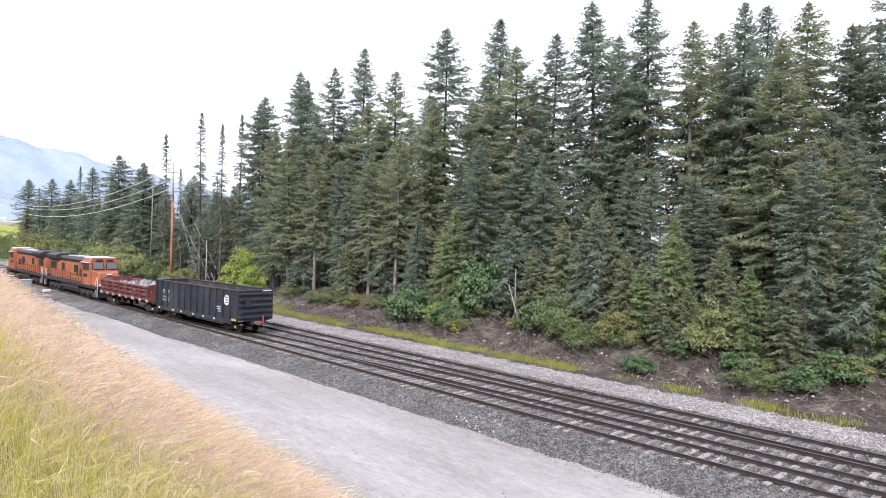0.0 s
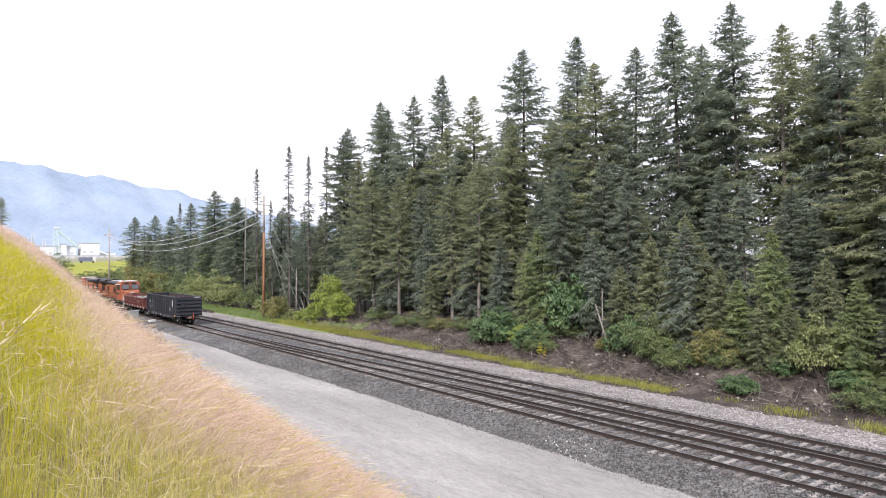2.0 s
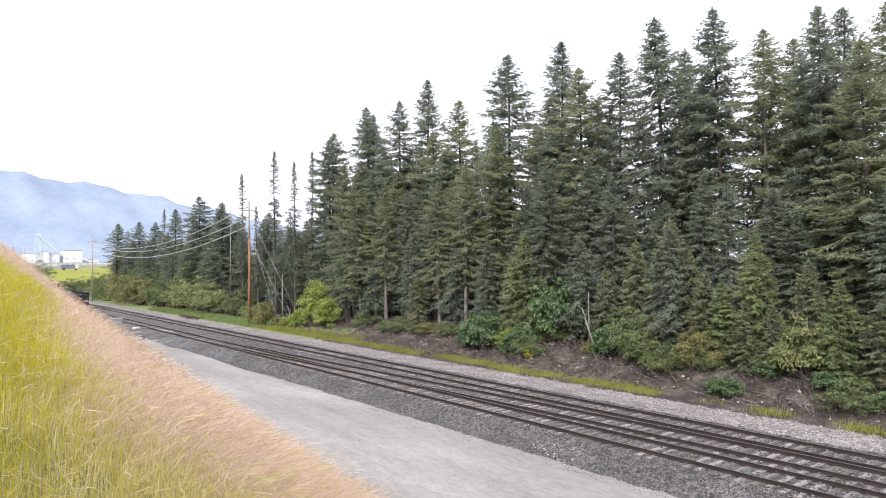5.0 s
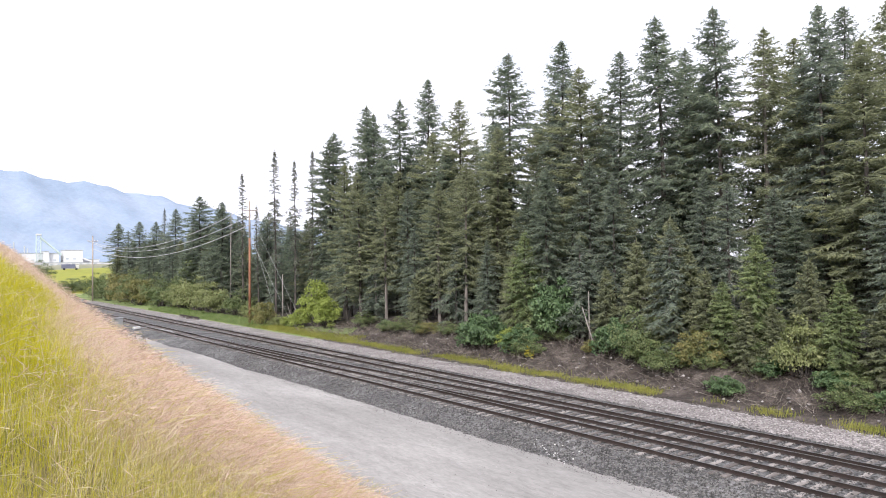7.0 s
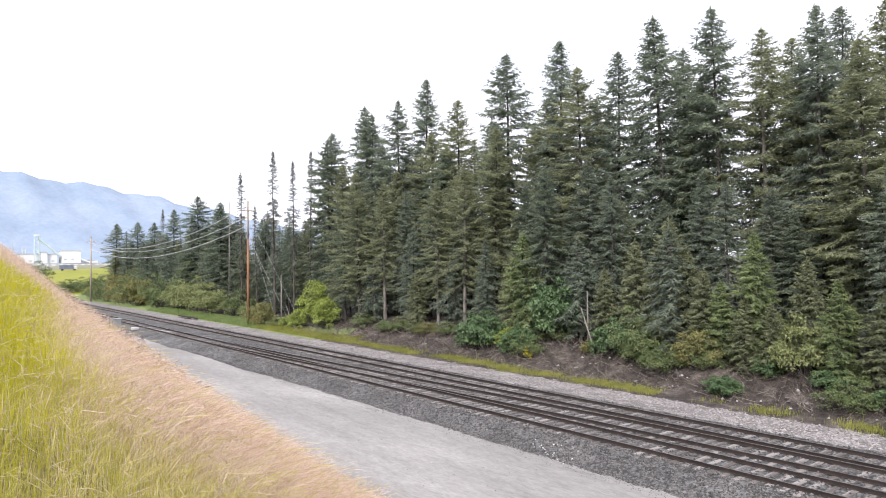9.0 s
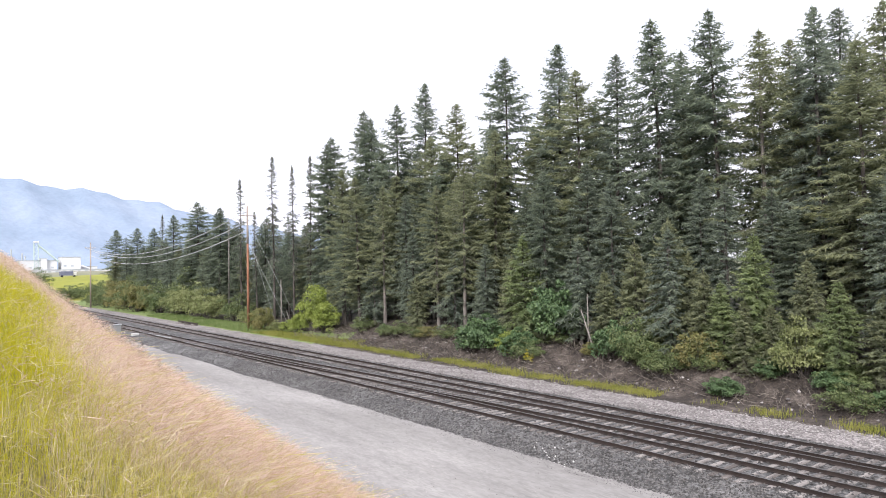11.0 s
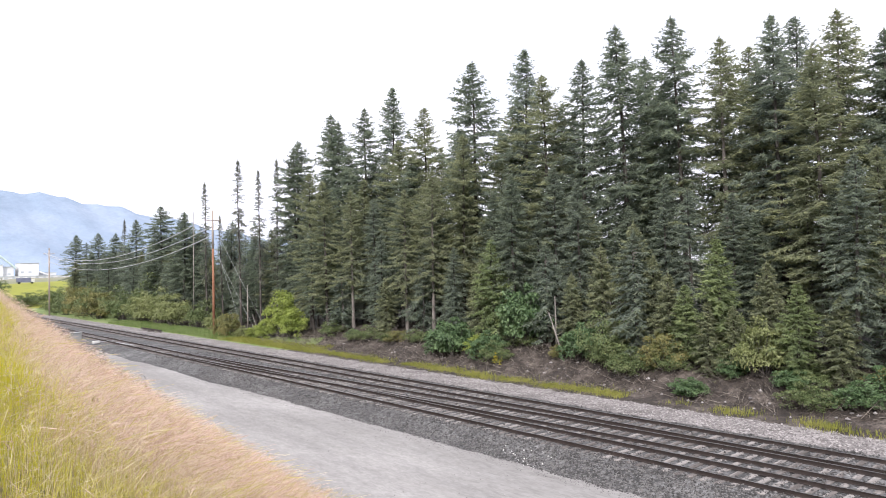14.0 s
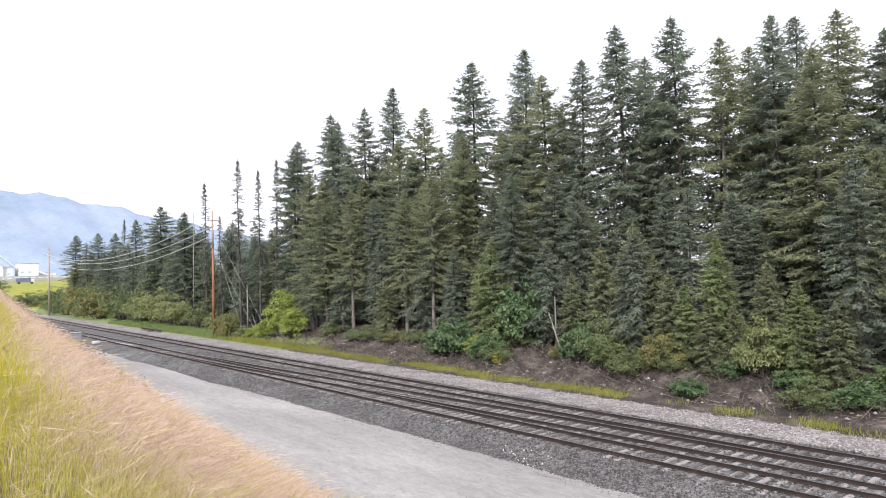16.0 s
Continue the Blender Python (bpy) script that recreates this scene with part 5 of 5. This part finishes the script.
def dump_car(wheels):
    g = tagged(new("dump_car"), "red-brown side dump car heaped with grey rock", "freight car")
    hl = 6.6
    part("centre_sill", box(bmesh.new(), -0.35, 0.35, -hl, hl, 0.7, 1.15, 0.03), M["grime"], g)
    part("floor", box(bmesh.new(), -1.45, 1.45, -hl + 0.5, hl - 0.5, 1.15, 1.3), M["red_brown"], g)
    for s in (-1, 1):
        bm = prism(bmesh.new(), ((s * 1.40, 1.30), (s * 1.47, 1.30), (s * 1.62, 2.65), (s * 1.55, 2.65)), -hl + 0.5, hl - 0.5)
        side = part("side_door", bm, M["red_brown"], g)
        for z in (1.32, 1.78, 2.22, 2.56):
            o = 1.47 + (z - 1.3) * 0.111
            part("rail_beam", box(bmesh.new(), s * (o + 0.08) - 0.08, s * (o + 0.08) + 0.08, -hl + 0.45, hl - 0.45, z - 0.08, z + 0.09, 0.015), M["red_brown"], side)
        for k in range(8):
            y = -hl + 0.6 + k * (2 * hl - 1.2) / 7
            bm = prism(bmesh.new(), ((s * 1.47, 1.25), (s * 1.72, 1.25), (s * 1.80, 2.62), (s * 1.62, 2.62)), y - 0.07, y + 0.07)
            part("stake", bm, M["red_brown"], side)
            part("hinge_plate", box(bmesh.new(), s * 1.70 - 0.03, s * 1.70 + 0.03, y - 0.28, y + 0.28, 1.16, 1.42), M["worn_plate"], side, "pale worn hinge plate")
    for s in (-1, 1):
        bm = prism(bmesh.new(), ((-1.45, 1.2), (1.45, 1.2), (1.6, 2.75), (0, 2.9), (-1.6, 2.75)), s * (hl - 0.45) - 0.06, s * (hl - 0.45) + 0.06)
        part("end_wall", bm, M["red_brown"], g)
        part("platform", box(bmesh.new(), -1.3, 1.3, min(s * hl, s * (hl - 0.5)), max(s * hl, s * (hl - 0.5)), 1.0, 1.15), M["grime"], g)
        coupler(g, s * hl, s)
    for y in (-1.6, 1.6):
        for s in (-1, 1):
            part("tipping_cylinder", rod(bmesh.new(), (s * 0.95, y, 0.55), (s * 1.1, y, 1.2), 0.22, 12), M["grime"], g)
    # heaped load
    r = np.random.default_rng(3)
    v, f = [], []
    octv = np.array([(1, 0, 0), (0, 1, 0), (-1, 0, 0), (0, -1, 0), (0, 0, 1), (0, 0, -1)], float)
    octf = ((0, 1, 4), (1, 2, 4), (2, 3, 4), (3, 0, 4), (1, 0, 5), (2, 1, 5), (3, 2, 5), (0, 3, 5))
    for k in range(420):
        x, y = r.uniform(-1.4, 1.4), r.uniform(-hl + 0.7, hl - 0.7)
        heap = 2.22 + 0.50 * math.exp(-(x / 1.1) ** 2) * math.exp(-((y + 1.5) / 3.2) ** 2)
        s = r.uniform(0.14, 0.42)
        p = octv * r.uniform(0.6, 1.3, (6, 1)) * s + np.array([x, y, heap - s * 0.4])
        f += [tuple(len(v) + i for i in q) for q in octf]
        v += [tuple(q) for q in p]
    ob = new("rock_load", mesh_from("rock_load", v, f, [M["rock_load"]]))
    ob.parent = g
    tagged(ob, "heap of pale grey broken rock", kind="stuff")
    part("load_bed", box(bmesh.new(), -1.42, 1.42, -hl + 0.55, hl - 0.55, 1.3, 2.2), M["rock_load"], g)
    for y in (-5.0, 5.0):
        freight_truck(g, y, wheels)
    return g


def locomotive(label):
    """A heavy road diesel; its cab end points to -y."""
    g = tagged(new("diesel_locomotive"), label, "locomotive")
    hl = 11.0
    part("underframe", box(bmesh.new(), -1.5, 1.5, -hl + 0.5, hl - 0.5, 1.25, 1.62, 0.03), M["black_paint"], g)
    part("side_stripe", box(bmesh.new(), -1.53, 1.53, -hl + 0.6, hl - 0.6, 1.42, 1.56), M["grime"], g)
    part("fuel_tank", prism(bmesh.new(), ((-1.3, 1.25), (-1.4, 0.9), (-1.1, 0.42), (1.1, 0.42), (1.4, 0.9), (1.3, 1.25)), -3.4, 3.4), M["grime"], g)
    hood = part("hood", box(bmesh.new(), -1.0, 1.0, -5.4, hl - 0.9, 1.62, 3.95, 0.05), M["orange"], g, "orange engine hood")
    part("hood_roof", prism(bmesh.new(), ((-1.04, 3.92), (1.04, 3.92), (1.10, 4.25), (0.85, 4.52), (-0.85, 4.52), (-1.10, 4.25)), -5.38, hl - 0.88), M["black_paint"], g, "black roof with vents")
    part("radiator_wing", prism(bmesh.new(), ((-1.0, 3.75), (1.0, 3.75), (1.5, 4.1), (1.5, 4.5), (1.0, 4.72), (-1.0, 4.72), (-1.5, 4.5), (-1.5, 4.1)), 5.6, hl - 1.0), M["black_paint"], g)
    for y in (-3.6, -0.6, 2.4):
        part("roof_vent", box(bmesh.new(), -0.7, 0.7, y - 0.7, y + 0.7, 4.52, 4.64, 0.03), M["silver"], g, "pale roof hatch")
    part("exhaust_stack", box(bmesh.new(), -0.35, 0.35, 3.9, 4.7, 4.6, 4.85, 0.03), M["grime"], g)
    for s in (-1, 1):
        for k in range(11):
            y = -4.9 + k * 1.36
            part("hood_door", box(bmesh.new(), s * 1.012 - 0.014, s * 1.012 + 0.014, y, y + 1.2, 1.9, 3.55), M["orange"], hood)
        for y0, y1 in ((-2.2, -0.6), (7.0, 9.6), (3.4, 4.6)):
            part("grille", box(bmesh.new(), s * 1.035 - 0.012, s * 1.035 + 0.012, y0, y1, 2.7, 3.6), M["black_paint"], hood)
        bm = bmesh.new()
        for k, wl in enumerate((0.5, 0.5, 0.12, 0.5)):
            y = -4.4 + 0.72 * k
            box(bm, s * 1.055 - 0.006, s * 1.055 + 0.006, y, y + wl, 2.35, 3.2)
        part("name_bars", bm, M["black_paint"], hood, "dark plain bars in place of lettering")
        part("name_border", box(bmesh.new(), s * 1.045 - 0.004, s * 1.045 + 0.004, -4.7, 2.2, 2.12, 2.22), M["yellow_paint"], hood)
        for k in range(15):
            y = -5.0 + 1.1 * k
            part("stanchion", rod(bmesh.new(), (s * 1.42, y, 1.6), (s * 1.42, y, 2.65), 0.022, 5), M["black_paint"], g)
        part("handrail", rod(bmesh.new(), (s * 1.42, -5.0, 2.65), (s * 1.42, 10.4, 2.65), 0.024, 5), M["black_paint"], g)
        for e in (-1, 1):
            y = e * (hl - 0.55)
            for k in range(4):
                part("step", box(bmesh.new(), s * 1.28 - 0.22, s * 1.28 + 0.22, y - 0.28, y + 0.28, 0.42 + 0.3 * k, 0.47 + 0.3 * k), M["black_paint"], g)
            for dy in (-0.34, 0.34):
                part("grab_rail", rod(bmesh.new(), (s * 1.46, y + dy, 0.45), (s * 1.40, y + dy * 0.7, 2.6), 0.028, 6), M["white_paint"], g, "white grab rail")
    cab_outline = ((-1.5, 1.62), (1.5, 1.62), (1.5, 4.2), (1.25, 4.68), (-1.25, 4.68), (-1.5, 4.2))
    cab = part("cab", prism(bmesh.new(), cab_outline, -8.4, -5.42), M["orange"], g, "orange wide-nosed cab")
    part("cab_roof", prism(bmesh.new(), ((-1.3, 4.66), (1.3, 4.66), (1.1, 4.78), (-1.1, 4.78)), -8.2, -5.5), M["white_paint"], cab, "pale cab roof")
    bm = bmesh.new()
    lo = [bm.verts.new(p) for p in ((-1.35, -10.2, 1.62), (1.35, -10.2, 1.62), (1.35, -8.4, 1.62), (-1.35, -8.4, 1.62))]
    hi = [bm.verts.new(p) for p in ((-1.0, -10.05, 3.1), (1.0, -10.05, 3.1), (1.35, -8.4, 3.35), (-1.35, -8.4, 3.35))]
    bm.faces.new(lo)
    bm.faces.new(hi)
    for i in range(4):
        bm.faces.new((lo[i], lo[(i + 1) % 4], hi[(i + 1) % 4], hi[i]))
    bmesh.ops.recalc_face_normals(bm, faces=bm.faces[:])
    bmesh.ops.bevel(bm, geom=bm.edges[:], offset=0.06, segments=1, affect="EDGES")
    nose = part("nose", bm, M["orange"], g, "orange sloping nose")
    part("nose_mark", box(bmesh.new(), -0.3, 0.3, -10.18, -10.10, 2.35, 2.72), M["black_paint"], nose)
    part("nose_stripe", box(bmesh.new(), -0.95, 0.95, -10.22, -10.14, 2.02, 2.14), M["yellow_paint"], nose)
    for s in (-1, 1):
        w = part("window_frame", box(bmesh.new(), s * 0.72 - 0.57, s * 0.72 + 0.57, -8.45, -8.38, 3.42, 4.16, 0.02), M["black_paint"], cab, "dark windscreen frame")
        bm = box(bmesh.new(), s * 0.72 - 0.53, s * 0.72 + 0.53, -0.012, 0.012, -0.34, 0.34)
        bm.transform(Matrix.Translation((0, -8.56, 3.79)) @ Matrix.Rotation(radians(-17), 4, "X"))
        part("pane", bm, M["dark_glass"], w, "sky-reflecting windscreen pane")
        part("number_board", box(bmesh.new(), s * 0.55 - 0.34, s * 0.55 + 0.34, -8.46, -8.38, 4.3, 4.52), M["black_paint"], cab, "dark number board")
        for y in (-7.9, -6.7):
            w2 = part("side_window_frame", box(bmesh.new(), s * 1.5 - 0.02, s * 1.52 + 0.02, y, y + 1.0, 3.25, 4.05, 0.01), M["black_paint"], cab)
            part("pane", box(bmesh.new(), s * 1.545 - 0.006, s * 1.545 + 0.006, y + 0.08, y + 0.92, 3.33, 3.97), M["dark_glass"], w2)
        part("sun_shade", box(bmesh.new(), s * 1.62 - 0.16, s * 1.62 + 0.16, -8.0, -5.6, 4.12, 4.18), M["white_paint"], cab, "white window awning")
        part("number_bars", box(bmesh.new(), s * 1.512 - 0.006, s * 1.512 + 0.006, -7.4, -6.0, 2.5, 2.85), M["black_paint"], cab)
        part("ditch_light", rod(bmesh.new(), (s * 1.0, -10.3, 1.75), (s * 1.0, -10.2, 1.75), 0.13, 12), M["white_paint"], g)
    part("headlight", box(bmesh.new(), -0.28, 0.28, -10.2, -10.1, 2.86, 3.0), M["white_paint"], nose)
    for e in (-1, 1):
        part("pilot", prism(bmesh.new(), ((-1.4, 0.35), (1.4, 0.35), (1.5, 1.3), (-1.5, 1.3)), e * (hl - 0.5) - 0.12, e * (hl - 0.5) + 0.12), M["black_paint"], g)
        coupler(g, e * (hl - 0.4), e)
        ty = e * 6.7
        bm = bmesh.new()
        for s in (-1, 1):
            box(bm, s * 1.08 - 0.1, s * 1.08 + 0.1, -2.3, 2.3, 0.55, 0.95, 0.04)
            for wy in (-1.9, 0, 1.9):
                box(bm, s * 1.16 - 0.1, s * 1.16 + 0.1, wy - 0.25, wy + 0.25, 0.32, 0.72, 0.03)
                rod(bm, (s * 1.2, wy + 0.55, 0.5), (s * 1.2, wy + 0.55, 1.0), 0.11, 8)
        box(bm, -1.0, 1.0, -0.4, 0.4, 0.6, 1.1)
        tr = part("truck", bm, M["grime"], g, "grimy six-wheel truck")
        tr.matrix_basis = pose(0, ty, 0)
        for wy in (-1.9, 0, 1.9):
            wheelset(tr, wy, 0.53)
    part("rear_light", box(bmesh.new(), -0.2, 0.2, hl - 0.9, hl - 0.82, 3.6, 3.9), M["white_paint"], g)
    return g


def dry_stalk():
    """One pale grass stalk close by; its foot is its origin."""
    root = tagged(new("dry_grass_stalk"), "single pale dry grass stalk swaying on the hillside", "grass stalk")
    part("stem", rod(bmesh.new(), (0, 0, -0.05), (0, 0, 1.2), 0.0022, 6, 0.0014), M["grass_straw"], root)
    bm = bmesh.new()
    for k in range(26):
        a, z = k * 2.4, 1.13 + 0.0085 * k
        o = Vector((0.0022 * math.cos(a), 0.0022 * math.sin(a), z))
        rod(bm, o, o + Vector((0.002 * math.cos(a), 0.002 * math.sin(a), 0.016)), 0.0015, 5, 0.0004)
    part("seed_head", bm, M["grass_straw"], root, "pale straw seed head")
    return root


stalk = dry_stalk()
STALK_FOOT = (-0.87, 0.98, 7.02)
STALK_TIPS = ((0.00, 0.163, 1.161, 7.870), (0.90, 0.130, 1.136, 7.913), (1.20, 0.131, 0.877, 7.957), (1.50, 0.107, 0.910, 7.957),
              (1.80, 0.119, 1.007, 7.938), (2.00, 0.115, 1.059, 7.940), (2.25, 0.032, 1.531, 7.860), (2.75, 0.033, 1.597, 7.812),
              (3.00, 0.180, 1.193, 7.841), (3.25, 0.041, 1.577, 7.817), (4.00, 0.044, 1.558, 7.829), (16.00, 0.044, 1.558, 7.829))

freight_wheels = []
gon = gondola(freight_wheels)
dump = dump_car(freight_wheels)
loco = locomotive("orange and black diesel locomotive with its cab towards the freight cars")
loco_b = locomotive("orange and black diesel locomotive coupled with its cab leading away")
# places of the cars' middles ahead of the gondola's rear end, and how each one faces
CONSIST = ((gon, 7.4, 0), (dump, 22.4, 0), (loco, 41.2, 0), (loco_b, 64.1, 180))


def rear_end(t):
    """Where the rear of the train stands along the line."""
    return 48.6 + 18.6 * t + 0.3 * min(t, 4) ** 2 + 2.4 * max(t - 4, 0)


def motions():
    foot = Vector(STALK_FOOT)
    walk(stalk, [(t, Matrix.Translation(foot) @ (Vector((x, y, z)) - foot).to_track_quat("Z", "Y").to_matrix().to_4x4()) for t, x, y, z in STALK_TIPS])
    times = [0.2 * k for k in range(26)] + [5.5, 6, 7, 8, 10, 12, 14, 16]
    for car, ahead, turn in CONSIST:
        rows = []
        for t in times:
            y = rear_end(t) + ahead
            a, b = float(turnout_x(np.array(y - 5.0))), float(turnout_x(np.array(y + 5.0)))
            rows.append((t, pose((a + b) / 2, y, 0, 0, 0, turn - math.degrees(math.atan2(b - a, 10.0)))))
        walk(car, rows)
    for ws in freight_wheels:
        base = ws.matrix_basis.copy()
        rows = []
        for k in range(481):
            t = k / 30
            rows.append((t, base @ pose(0, 0, 0, -math.degrees((rear_end(t) - rear_end(0)) / 0.46), 0, 0)))
        walk(ws, rows)


motions()
